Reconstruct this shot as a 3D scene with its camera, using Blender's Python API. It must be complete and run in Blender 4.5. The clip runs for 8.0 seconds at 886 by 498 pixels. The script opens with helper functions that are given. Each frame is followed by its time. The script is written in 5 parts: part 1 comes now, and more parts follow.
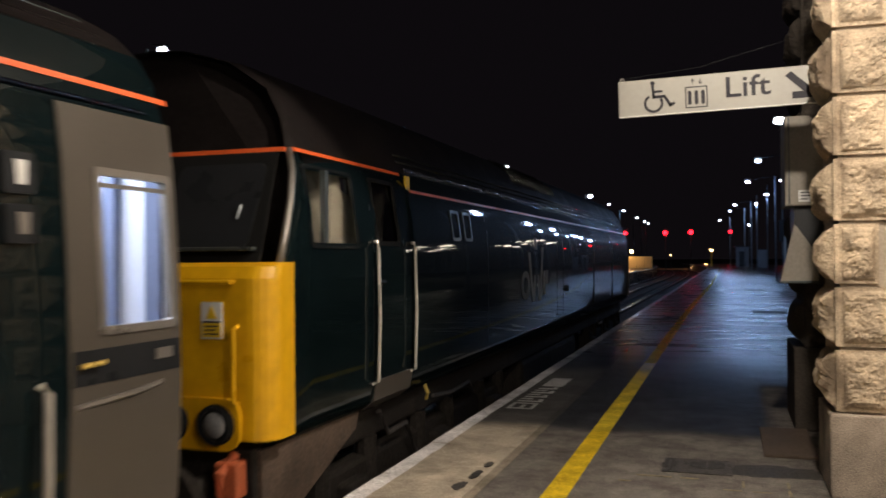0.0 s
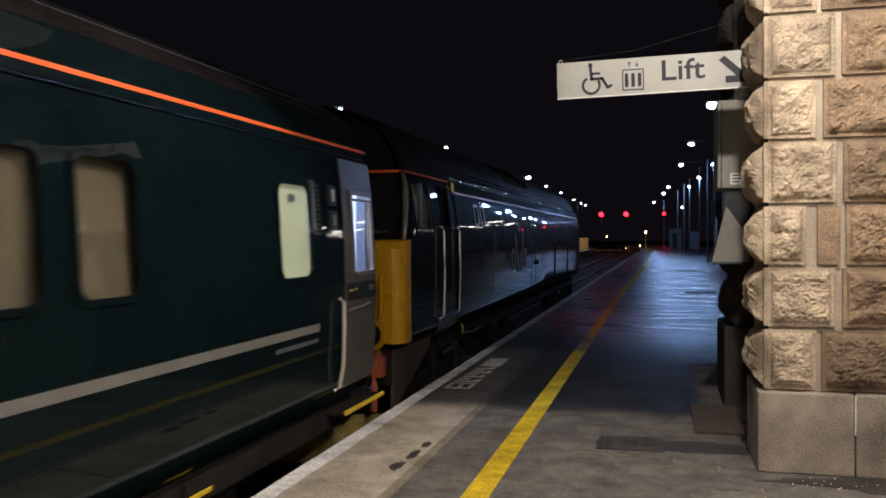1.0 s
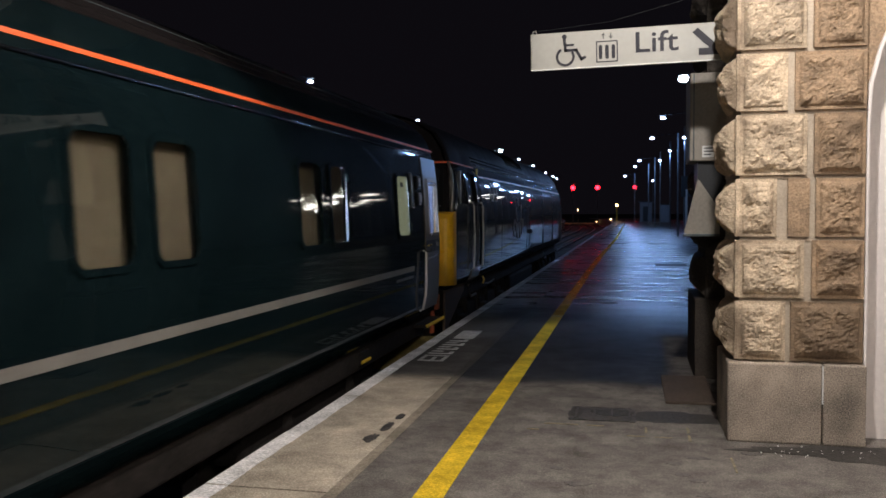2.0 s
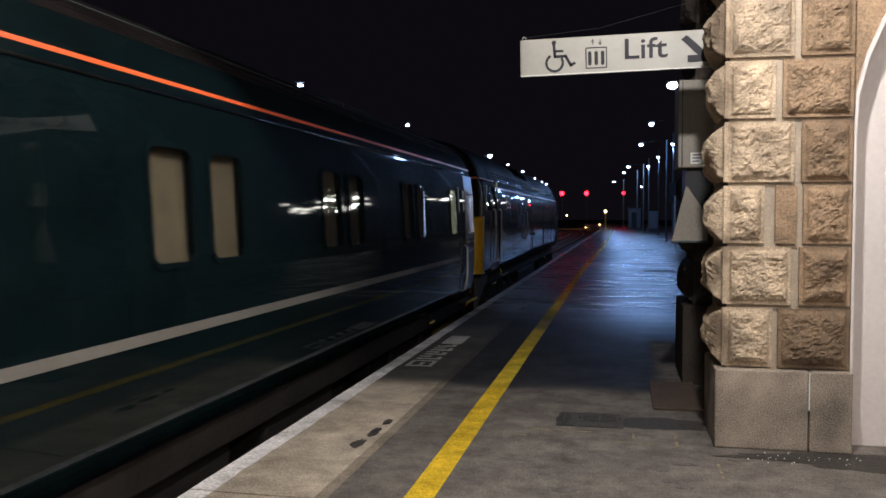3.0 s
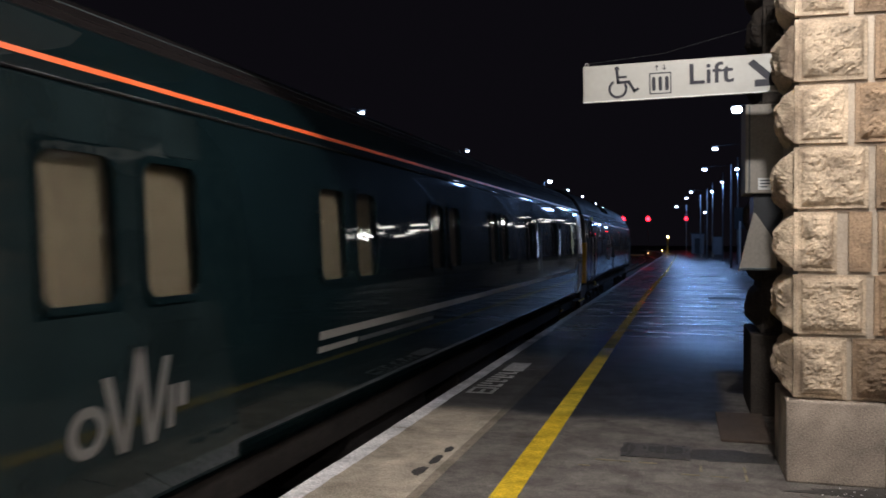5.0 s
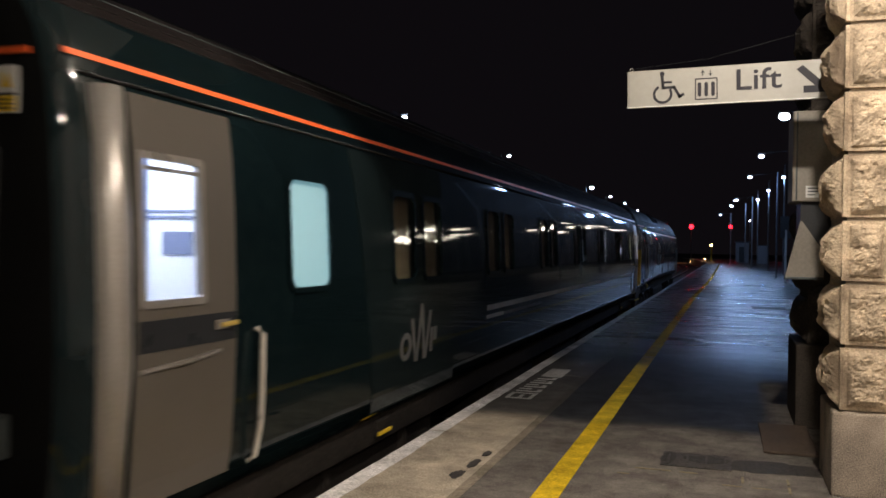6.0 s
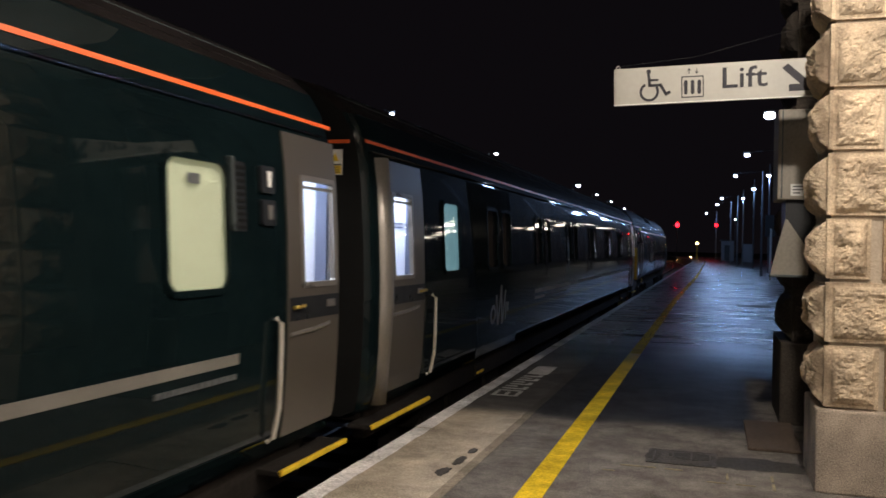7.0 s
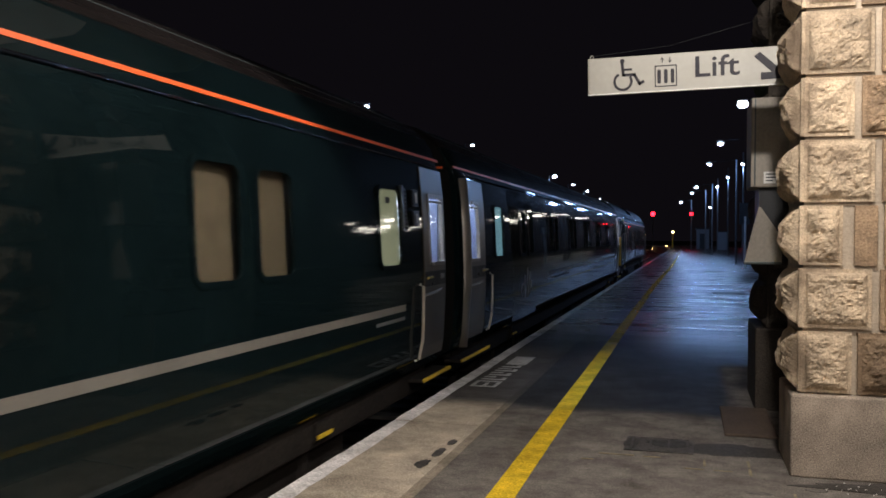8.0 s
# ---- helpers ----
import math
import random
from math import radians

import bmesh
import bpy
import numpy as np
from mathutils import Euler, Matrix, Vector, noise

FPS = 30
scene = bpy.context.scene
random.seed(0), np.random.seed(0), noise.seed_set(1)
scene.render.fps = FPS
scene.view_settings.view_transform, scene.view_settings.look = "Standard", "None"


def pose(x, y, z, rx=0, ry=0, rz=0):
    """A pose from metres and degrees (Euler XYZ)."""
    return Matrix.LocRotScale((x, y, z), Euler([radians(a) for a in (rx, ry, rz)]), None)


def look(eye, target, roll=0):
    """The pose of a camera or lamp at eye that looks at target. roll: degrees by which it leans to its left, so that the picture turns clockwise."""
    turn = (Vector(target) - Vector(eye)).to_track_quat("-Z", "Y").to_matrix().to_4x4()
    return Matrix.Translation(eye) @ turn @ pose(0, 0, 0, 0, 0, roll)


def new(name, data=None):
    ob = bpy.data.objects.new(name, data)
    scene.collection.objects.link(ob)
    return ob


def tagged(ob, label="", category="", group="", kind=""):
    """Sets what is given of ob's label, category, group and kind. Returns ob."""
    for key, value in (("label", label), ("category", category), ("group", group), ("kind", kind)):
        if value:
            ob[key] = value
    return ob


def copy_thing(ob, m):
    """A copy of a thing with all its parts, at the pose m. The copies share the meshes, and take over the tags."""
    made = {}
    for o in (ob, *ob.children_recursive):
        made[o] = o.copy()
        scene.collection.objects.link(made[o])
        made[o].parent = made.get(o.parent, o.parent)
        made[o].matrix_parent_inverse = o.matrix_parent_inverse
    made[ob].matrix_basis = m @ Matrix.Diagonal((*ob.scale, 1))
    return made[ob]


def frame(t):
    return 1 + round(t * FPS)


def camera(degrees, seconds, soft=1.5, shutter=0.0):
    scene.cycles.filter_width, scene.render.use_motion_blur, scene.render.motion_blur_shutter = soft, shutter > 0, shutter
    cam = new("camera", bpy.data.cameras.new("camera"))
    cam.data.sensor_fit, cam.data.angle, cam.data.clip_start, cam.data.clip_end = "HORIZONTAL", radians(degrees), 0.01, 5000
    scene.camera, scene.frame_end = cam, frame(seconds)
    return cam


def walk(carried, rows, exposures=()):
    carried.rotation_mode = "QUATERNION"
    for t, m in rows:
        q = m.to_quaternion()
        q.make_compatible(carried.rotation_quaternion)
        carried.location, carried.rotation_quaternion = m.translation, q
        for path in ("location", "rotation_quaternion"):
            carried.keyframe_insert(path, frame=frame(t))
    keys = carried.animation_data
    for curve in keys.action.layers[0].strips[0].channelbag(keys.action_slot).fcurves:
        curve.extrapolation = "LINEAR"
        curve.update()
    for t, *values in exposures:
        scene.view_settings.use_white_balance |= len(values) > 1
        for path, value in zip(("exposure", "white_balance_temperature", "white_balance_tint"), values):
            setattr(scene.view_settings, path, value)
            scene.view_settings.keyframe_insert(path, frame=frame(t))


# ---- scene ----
cam = camera(54.9, 8.0, soft=1.6, shutter=0.55)
PATH = [
    (0, (0.029, -0.071, 1.531), (-0.605, 1.826, 1.552), -0.5),
    (0.5, (0.028, -0.057, 1.531), (-0.516, 1.867, 1.531), -0.2),
    (1, (0.025, -0.044, 1.527), (-0.472, 1.894, 1.502), -0.3),
    (1.5, (0.016, -0.036, 1.523), (-0.455, 1.907, 1.457), -0.3),
    (2, (0.01, -0.027, 1.521), (-0.423, 1.923, 1.433), -0.3),
    (3.5, (0.012, -0.016, 1.523), (-0.395, 1.941, 1.46), 0.1),
    (4, (0.007, -0.018, 1.522), (-0.422, 1.935, 1.472), 0.4),
    (4.5, (-0.005, -0.014, 1.522), (-0.477, 1.929, 1.481), 0.2),
    (5, (-0.009, -0.02, 1.53), (-0.552, 1.904, 1.513), 0.1),
    (6.5, (-0.012, -0.029, 1.519), (-0.656, 1.865, 1.511), 1.2),
    (7, (-0.012, -0.016, 1.518), (-0.616, 1.891, 1.506), 1.1),
    (7.5, (-0.009, -0.005, 1.517), (-0.581, 1.911, 1.5), 0.5),
    (8, (-0.008, -0.002, 1.517), (-0.561, 1.919, 1.487), 0.3),
]
walk(cam, [(t, look(e, a, r)) for t, e, a, r in PATH], exposures=[
    (0, 0.10, 7050, 10), (0.5, 0.07, 6950, 10), (1, 0.12, 6420, 10), (2, 0.15, 6170, 10), (3.5, 0.15, 6020, 10), (5, 0.12, 5970, 10),
    (5.8, 0.10, 6640, 10), (6.5, 0.10, 7240, 10), (7, 0.07, 6850, 10), (7.5, 0.07, 6650, 10), (8, 0.10, 6400, 10)])

# ---------------- world and lights: a night sky, canopy lamps, platform lamps ----------------
night = bpy.data.worlds.new("night")
scene.world = night
night.use_nodes = True
night.node_tree.nodes["Background"].inputs[0].default_value = (0.0046, 0.0038, 0.0052, 1)
night.node_tree.nodes["Background"].inputs[1].default_value = 0.75

WARM = (1.0, 0.925, 0.85)
COOL = (0.30, 0.52, 1.0)
CANOPY_LAMPS = [(0.45, 3.90, 4.10, 400), (2.70, 0.6, 4.10, 290), (-0.60, -8.0, 4.10, 170)]
LAMP_POSTS_RIGHT = [(1.62, 29.0, 5.8), (1.36, 41.0, 5.8), (1.15, 52.5, 5.8), (3.4, 60.0, 6.4), (3.0, 73.0, 6.4),
                    (2.6, 86.0, 6.4), (0.6, 76.0, 5.8), (0.25, 86.0, 5.8), (-0.9, 108.0, 5.8)]
LAMP_POSTS_LEFT = [(-14.6, 19.6, 7.26), (-13.2, 34.0, 7.0), (-12.6, 50.0, 7.0), (-11.7, 77.0, 7.0), (-11.8, 90.5, 7.0), (-11.8, 104.0, 7.0), (-12.2, 123.5, 7.0), (-12.4, 137.0, 7.0), (-12.5, 146.0, 7.0)]


def lamp(name, kind, place, energy, colour, size=0.15, target=None):
    d = bpy.data.lights.new(name, kind)
    d.energy, d.color = energy, colour
    if kind == "AREA":
        d.shape, d.size, d.size_y = "RECTANGLE", 1.2, 0.14
    else:
        d.shadow_soft_size = size
    ob = new(name, d)
    ob.matrix_world = look(place, target) if target else Matrix.Translation(place)
    return ob


for x, y, z, e in CANOPY_LAMPS:
    lamp("canopy_lamp_light", "POINT", (x, y, z - 0.12), e, WARM, 0.07)
for i, (x, y, z) in enumerate(LAMP_POSTS_RIGHT):
    lamp("post_lamp_light", "POINT", (x, y, z - 0.3), (130, 180, 250, 240, 250, 270, 250, 270, 300)[i], COOL, 0.2)
for x, y, z in LAMP_POSTS_LEFT[1::2]:
    lamp("post_lamp_light", "POINT", (x, y, z - 0.3), 140, COOL, 0.2)


# ---------------- materials ----------------
def mat(name, col, rough=0.5, metal=0.0, var=0.2, scale=3.0, bump=0.0, bscale=60.0, coat=0.0, rvar=0.12, glow=0.0, glow_col=None, stain=0.0):
    m = bpy.data.materials.new(name)
    m.use_nodes = True
    nt = m.node_tree
    b = nt.nodes["Principled BSDF"]
    tc = nt.nodes.new("ShaderNodeTexCoord")
    n1 = nt.nodes.new("ShaderNodeTexNoise")
    n1.inputs["Scale"].default_value, n1.inputs["Detail"].default_value = scale, 5
    n2 = nt.nodes.new("ShaderNodeTexNoise")
    n2.inputs["Scale"].default_value, n2.inputs["Detail"].default_value = bscale, 3
    for n in (n1, n2):
        nt.links.new(tc.outputs["Object"], n.inputs["Vector"])
    add = nt.nodes.new("ShaderNodeMath")
    add.operation = "ADD"
    nt.links.new(n1.outputs["Fac"], add.inputs[0])
    nt.links.new(n2.outputs["Fac"], add.inputs[1])
    mr = nt.nodes.new("ShaderNodeMapRange")
    mr.inputs["From Min"].default_value, mr.inputs["From Max"].default_value = 0.7, 1.3
    mr.inputs["To Min"].default_value, mr.inputs["To Max"].default_value = 1 - var, 1 + var
    nt.links.new(add.outputs[0], mr.inputs["Value"])
    mul = nt.nodes.new("ShaderNodeVectorMath")
    mul.operation = "SCALE"
    mul.inputs[0].default_value = col
    nt.links.new(mr.outputs[0], mul.inputs["Scale"])
    nt.links.new(mul.outputs[0], b.inputs["Base Color"])
    rr = nt.nodes.new("ShaderNodeMapRange")
    rr.inputs["From Min"].default_value, rr.inputs["From Max"].default_value = 0.3, 0.7
    rr.inputs["To Min"].default_value, rr.inputs["To Max"].default_value = max(0.02, rough - rvar), min(1, rough + rvar)
    nt.links.new(n1.outputs["Fac"], rr.inputs["Value"])
    nt.links.new(rr.outputs[0], b.inputs["Roughness"])
    b.inputs["Metallic"].default_value = metal
    b.inputs["Coat Weight"].default_value = coat
    b.inputs["Coat Roughness"].default_value = 0.06
    if bump:
        bp = nt.nodes.new("ShaderNodeBump")
        bp.inputs["Strength"].default_value, bp.inputs["Distance"].default_value = bump, 0.01
        nt.links.new(n2.outputs["Fac"], bp.inputs["Height"])
        nt.links.new(bp.outputs[0], b.inputs["Normal"])
    if glow:
        b.inputs["Emission Color"].default_value = (*(glow_col or col), 1)
        b.inputs["Emission Strength"].default_value = glow
    return m


def wet_ground(name, dry, wet, bscale, streak, mottle=0.22, smooth=(0.23, 0.36)):
    """Dry under the canopy and along the wall, rain-wet beyond; both zones also stand in for shade."""
    m = mat(name, dry, 0.85, 0, 0.40, 2.2, 0.7, bscale)
    nt = m.node_tree
    b = nt.nodes["Principled BSDF"]
    tc = [n for n in nt.nodes if n.type == "TEX_COORD"][0]
    sep = nt.nodes.new("ShaderNodeSeparateXYZ")
    nt.links.new(tc.outputs["Object"], sep.inputs[0])
    wob = nt.nodes.new("ShaderNodeTexNoise")
    wob.inputs["Scale"].default_value, wob.inputs["Detail"].default_value = 1.3, 4
    nt.links.new(tc.outputs["Object"], wob.inputs["Vector"])

    def math_node(op, a, c=None):
        n = nt.nodes.new("ShaderNodeMath")
        n.operation = op
        for i, v in enumerate((a, c)):
            if v is None:
                continue
            if isinstance(v, (int, float)):
                n.inputs[i].default_value = v
            else:
                nt.links.new(v, n.inputs[i])
        return n.outputs[0]

    def ramp(v, lo, hi):
        n = nt.nodes.new("ShaderNodeMapRange")
        n.interpolation_type = "SMOOTHSTEP"
        n.inputs["From Min"].default_value, n.inputs["From Max"].default_value = lo, hi
        nt.links.new(v, n.inputs["Value"])
        return n.outputs[0]

    wy = math_node("ADD", sep.outputs[1], math_node("MULTIPLY", wob.outputs["Fac"], 0.5))
    # rain-wet from here on; the dark wet colour also paints the canopy edge's shade
    rain = ramp(wy, 7.62, 7.98)
    # dry strip by the wall, put where the pier's shadow falls
    wall_shade = math_node("MULTIPLY", ramp(sep.outputs[0], 0.28, 0.46), math_node("SUBTRACT", 1.0, ramp(sep.outputs[1], 10.3, 10.9)))
    wet_shade = math_node("MULTIPLY", rain, math_node("SUBTRACT", 1.0, wall_shade))
    mix = nt.nodes.new("ShaderNodeMix")
    mix.data_type = "RGBA"
    nt.links.new(wet_shade, mix.inputs["Factor"])
    nt.links.new([l for l in nt.links if l.to_socket == b.inputs["Base Color"]][0].from_socket, mix.inputs["A"])
    dark = nt.nodes.new("ShaderNodeVectorMath")
    dark.operation = "SCALE"
    dark.inputs[0].default_value = wet
    nt.links.new([n for n in nt.nodes if n.type == "MAP_RANGE"][0].outputs[0], dark.inputs["Scale"])
    nt.links.new(dark.outputs[0], mix.inputs["B"])
    nt.links.new(mix.outputs["Result"], b.inputs["Base Color"])
    # the film of water lies in bands across the platform
    mp = nt.nodes.new("ShaderNodeMapping")
    mp.inputs["Scale"].default_value = (0.45, streak * 0.62, 1)
    nt.links.new(tc.outputs["Object"], mp.inputs["Vector"])
    band = nt.nodes.new("ShaderNodeTexNoise")
    band.inputs["Scale"].default_value, band.inputs["Detail"].default_value = 1.1, 6
    nt.links.new(mp.outputs[0], band.inputs["Vector"])
    film = nt.nodes.new("ShaderNodeMapRange")
    film.inputs["From Min"].default_value, film.inputs["From Max"].default_value = 0.35, 0.68
    film.inputs["To Min"].default_value, film.inputs["To Max"].default_value = smooth
    nt.links.new(band.outputs["Fac"], film.inputs["Value"])
    rmix = nt.nodes.new("ShaderNodeMix")
    nt.links.new(wet_shade, rmix.inputs["Factor"])
    rmix.inputs["A"].default_value = 0.88
    # damp only near the canopy, a full film of water further out
    soak = ramp(wy, 8.8, 15.0)
    damp = nt.nodes.new("ShaderNodeMix")
    nt.links.new(soak, damp.inputs["Factor"])
    damp.inputs["A"].default_value = 0.60
    nt.links.new(film.outputs[0], damp.inputs["B"])
    nt.links.new(damp.outputs["Result"], rmix.inputs["B"])
    nt.links.new(rmix.outputs["Result"], b.inputs["Roughness"])
    nt.links.new(math_node("ADD", 0.03, math_node("MULTIPLY", soak, 0.075)), b.inputs["Specular IOR Level"])
    # aggregate and dirt: coarse mottling and pale grains
    mot = nt.nodes.new("ShaderNodeTexNoise")
    mot.inputs["Scale"].default_value, mot.inputs["Detail"].default_value, mot.inputs["Roughness"].default_value = 5.5, 9, 0.75
    nt.links.new(tc.outputs["Object"], mot.inputs["Vector"])
    grain = nt.nodes.new("ShaderNodeTexVoronoi")
    grain.inputs["Scale"].default_value = 130
    nt.links.new(tc.outputs["Object"], grain.inputs["Vector"])
    lo = nt.nodes.new("ShaderNodeMapRange")
    lo.inputs["From Min"].default_value, lo.inputs["From Max"].default_value = 0.36, 0.64
    lo.inputs["To Min"].default_value, lo.inputs["To Max"].default_value = 1 - mottle, 1 + mottle
    nt.links.new(mot.outputs["Fac"], lo.inputs["Value"])
    hi = nt.nodes.new("ShaderNodeMapRange")
    hi.inputs["From Min"].default_value, hi.inputs["From Max"].default_value = 0.1, 0.6
    hi.inputs["To Min"].default_value, hi.inputs["To Max"].default_value = 1 + mottle, 1 - mottle * 0.6
    nt.links.new(grain.outputs["Distance"], hi.inputs["Value"])
    tone = nt.nodes.new("ShaderNodeVectorMath")
    tone.operation = "SCALE"
    nt.links.new(mix.outputs["Result"], tone.inputs[0])
    nt.links.new(math_node("MULTIPLY", lo.outputs[0], hi.outputs[0]), tone.inputs["Scale"])
    nt.links.new(tone.outputs[0], b.inputs["Base Color"])
    return m


M = {}
M["asphalt"] = wet_ground("asphalt", (0.162, 0.145, 0.131), (0.036, 0.037, 0.041), 90, 3.5, 0.30)
M["coping"] = wet_ground("concrete_coping", (0.45, 0.385, 0.305), (0.085, 0.080, 0.076), 70, 2.5)
M["white_line"] = wet_ground("white_line_paint", (0.80, 0.77, 0.76), (0.75, 0.74, 0.76), 50, 2.5, smooth=(0.16, 0.26))
M["yellow_line"] = wet_ground("yellow_line_paint", (0.70, 0.47, 0.03), (0.72, 0.52, 0.04), 60, 2.5, smooth=(0.06, 0.13))
M["faded_paint"] = wet_ground("faded_white_paint", (0.46, 0.44, 0.42), (0.50, 0.49, 0.48), 40, 2.5)
M["mortar"] = wet_ground("old_mortar", (0.27, 0.23, 0.18), (0.07, 0.065, 0.06), 60, 2.5)
M["dark_patch"] = mat("dark_ground_patch", (0.052, 0.047, 0.043), 0.7, 0, 0.5, 6, 0.4, 40)
M["damp_iron"] = mat("damp_rusty_iron", (0.052, 0.046, 0.041), 0.75, 0.1, 0.9, 9, 0.6, 60)
M["old_stain"] = mat("old_dark_stain", (0.088, 0.078, 0.069), 0.85, 0, 0.7, 14, 0.3, 60)
M["oldyellow"] = mat("worn_yellow_paint", (0.20, 0.165, 0.095), 0.85, 0, 0.6, 14, 0.2, 60)
M["platform_wall"] = mat("platform_face_brick", (0.10, 0.085, 0.075), 0.9, 0, 0.3, 3, 0.5, 20)
M["ballast"] = mat("ballast", (0.045, 0.040, 0.036), 0.95, 0, 0.5, 12, 1.0, 25)
M["rail"] = mat("rail_steel", (0.32, 0.29, 0.27), 0.3, 0.9, 0.2, 4)
M["sleeper"] = mat("concrete_sleeper", (0.16, 0.15, 0.14), 0.9, 0, 0.3, 4, 0.4, 40)
M["earth"] = mat("dark_ground", (0.035, 0.033, 0.03), 0.95, 0, 0.4, 0.3, 0.5, 4)
M["plinth"] = mat("granite_plinth", (0.265, 0.218, 0.172), 0.88, 0, 0.75, 3.2, 0.28, 120)
M["joint"] = mat("stone_joint", (0.40, 0.33, 0.25), 0.9, 0, 0.2, 6, 0.3, 60)
M["plaster"] = mat("white_plaster", (0.66, 0.605, 0.57), 0.85, 0, 0.06, 1.2, 0.12, 30)
M["canopy"] = mat("canopy_boards", (0.35, 0.32, 0.28), 0.8, 0, 0.15, 2)
M["dark_steel"] = mat("dark_painted_steel", (0.025, 0.026, 0.028), 0.5, 0.3, 0.2, 4)
M["post"] = mat("galvanised_post", (0.20, 0.20, 0.21), 0.55, 0.7, 0.2, 3)
M["head"] = mat("lamp_lens", (0.8, 0.9, 1.0), 0.3, 0, 0.05, 3, glow=34, glow_col=(0.72, 0.84, 1.0))
M["warm_tube"] = mat("lamp_tube", (1.0, 0.9, 0.75), 0.3, 0, 0.05, 3, glow=6, glow_col=WARM)
M["red"] = mat("red_lens_glow", (0.8, 0.02, 0.02), 0.3, 0, 0.05, 3, glow=9, glow_col=(1.0, 0.012, 0.028))
M["red_core"] = mat("signal_red_bulb", (1.0, 0.5, 0.5), 0.3, 0, 0.05, 3, glow=100, glow_col=(1.0, 0.0012, 0.0022))
M["town"] = mat("town_lamp_lens", (1.0, 0.95, 0.85), 0.3, 0, 0.05, 3, glow=15, glow_col=(1.0, 0.93, 0.80))
M["gutter_trim"] = mat("dull_gutter_trim", (0.045, 0.047, 0.052), 0.13, 0.9, 0.3, 6, 0.9, 45)
M["polished"] = mat("polished_glint_trim", (0.48, 0.50, 0.54), 0.14, 0.9, 0.3, 6, 0.9, 45)
M["gloss_trim"] = mat("glossy_dark_trim", (0.02, 0.024, 0.026), 0.1, 0.4, 0.2, 4)
M["amber"] = mat("amber_lamp_lens", (1.0, 0.6, 0.2), 0.3, 0, 0.05, 3, glow=14, glow_col=(1.0, 0.62, 0.25))
M["sign_white"] = mat("sign_white_face", (0.34, 0.325, 0.285), 0.5, 0, 0.05, 4, 0.05, 30)
M["sign_ink"] = mat("sign_dark_ink", (0.035, 0.033, 0.04), 0.5, 0, 0.1, 4)
M["cabinet"] = mat("grey_cabinet_paint", (0.27, 0.24, 0.20), 0.6, 0, 0.18, 3, 0.1, 40)
M["label"] = mat("white_label", (0.7, 0.69, 0.66), 0.6, 0, 0.05, 8)
M["ink_grey"] = mat("faded_grey_ink", (0.075, 0.08, 0.085), 0.6, 0, 0.2, 8)
M["faint_ink"] = mat("faint_grey_ink", (0.030, 0.032, 0.034), 0.6, 0, 0.2, 8)
M["green"] = mat("dark_green_gloss_paint", (0.0032, 0.0076, 0.0088), 0.50, 0, 0.25, 0.8, 0.015, 2.5, coat=0.5, rvar=0.06)
M["green"].node_tree.nodes["Principled BSDF"].inputs["Coat Roughness"].default_value = 0.035
M["green"].node_tree.nodes["Principled BSDF"].inputs["Specular IOR Level"].default_value = 0.006
M["wavy_green"] = mat("wavy_dark_green_gloss_paint", (0.0032, 0.0076, 0.0088), 0.50, 0, 0.25, 0.8, 0.06, 3.0, coat=0.5, rvar=0.06)
M["wavy_green"].node_tree.nodes["Principled BSDF"].inputs["Coat Roughness"].default_value = 0.035
M["wavy_green"].node_tree.nodes["Principled BSDF"].inputs["Specular IOR Level"].default_value = 0.008
M["panel_green"] = mat("greyer_green_paint", (0.0075, 0.0125, 0.0135), 0.50, 0, 0.25, 1.5, 0.015, 2.5, coat=0.5)
M["panel_green"].node_tree.nodes["Principled BSDF"].inputs["Specular IOR Level"].default_value = 0.0
M["roof"] = mat("grimy_grey_roof", (0.0105, 0.0082, 0.0080), 0.58, 0, 0.35, 1.5, 0.3, 20)
M["orange"] = mat("orange_line_paint", (0.80, 0.13, 0.035), 0.4, 0, 0.08, 3)
M["stripe"] = mat("pale_grey_line_paint", (0.155, 0.146, 0.132), 0.4, 0, 0.15, 3)
M["logo_paint"] = mat("silver_logo_paint", (0.10, 0.096, 0.092), 0.4, 0, 0.2, 3)
M["door_grey"] = mat("warm_grey_door_paint", (0.098, 0.085, 0.072), 0.32, 0.3, 0.06, 2, rvar=0.02)
M["silver"] = mat("silver_pillar_paint", (0.27, 0.248, 0.225), 0.36, 0.6, 0.12, 2)
M["band"] = mat("black_band", (0.016, 0.017, 0.019), 0.35, 0, 0.15, 3)
M["rubber"] = mat("black_rubber", (0.008, 0.008, 0.008), 0.85, 0, 0.2, 4)
M["trim_grey"] = mat("window_trim", (0.06, 0.07, 0.07), 0.35, 0.3, 0.15, 4)
M["steel"] = mat("bright_handrail_steel", (0.62, 0.58, 0.52), 0.35, 0.4, 0.1, 4)
M["brass"] = mat("brass_handle", (0.75, 0.55, 0.16), 0.35, 0.7, 0.1, 5)
M["blind"] = mat("tan_window_blind", (0.088, 0.068, 0.046), 0.8, 0, 0.10, 1.5, 0.1, 60)
M["frosted"] = mat("lit_frosted_window", (0.36, 0.38, 0.30), 0.5, 0, 0.05, 1.2, glow=0.24, glow_col=(0.92, 0.94, 0.60))
M["frosted_blue"] = mat("lit_frosted_blue_window", (0.28, 0.42, 0.48), 0.5, 0, 0.05, 1.2, glow=0.48, glow_col=(0.38, 0.78, 1.0))
M["lobby_wall"] = mat("white_lobby_panel", (0.80, 0.82, 0.90), 0.6, 0, 0.05, 2)
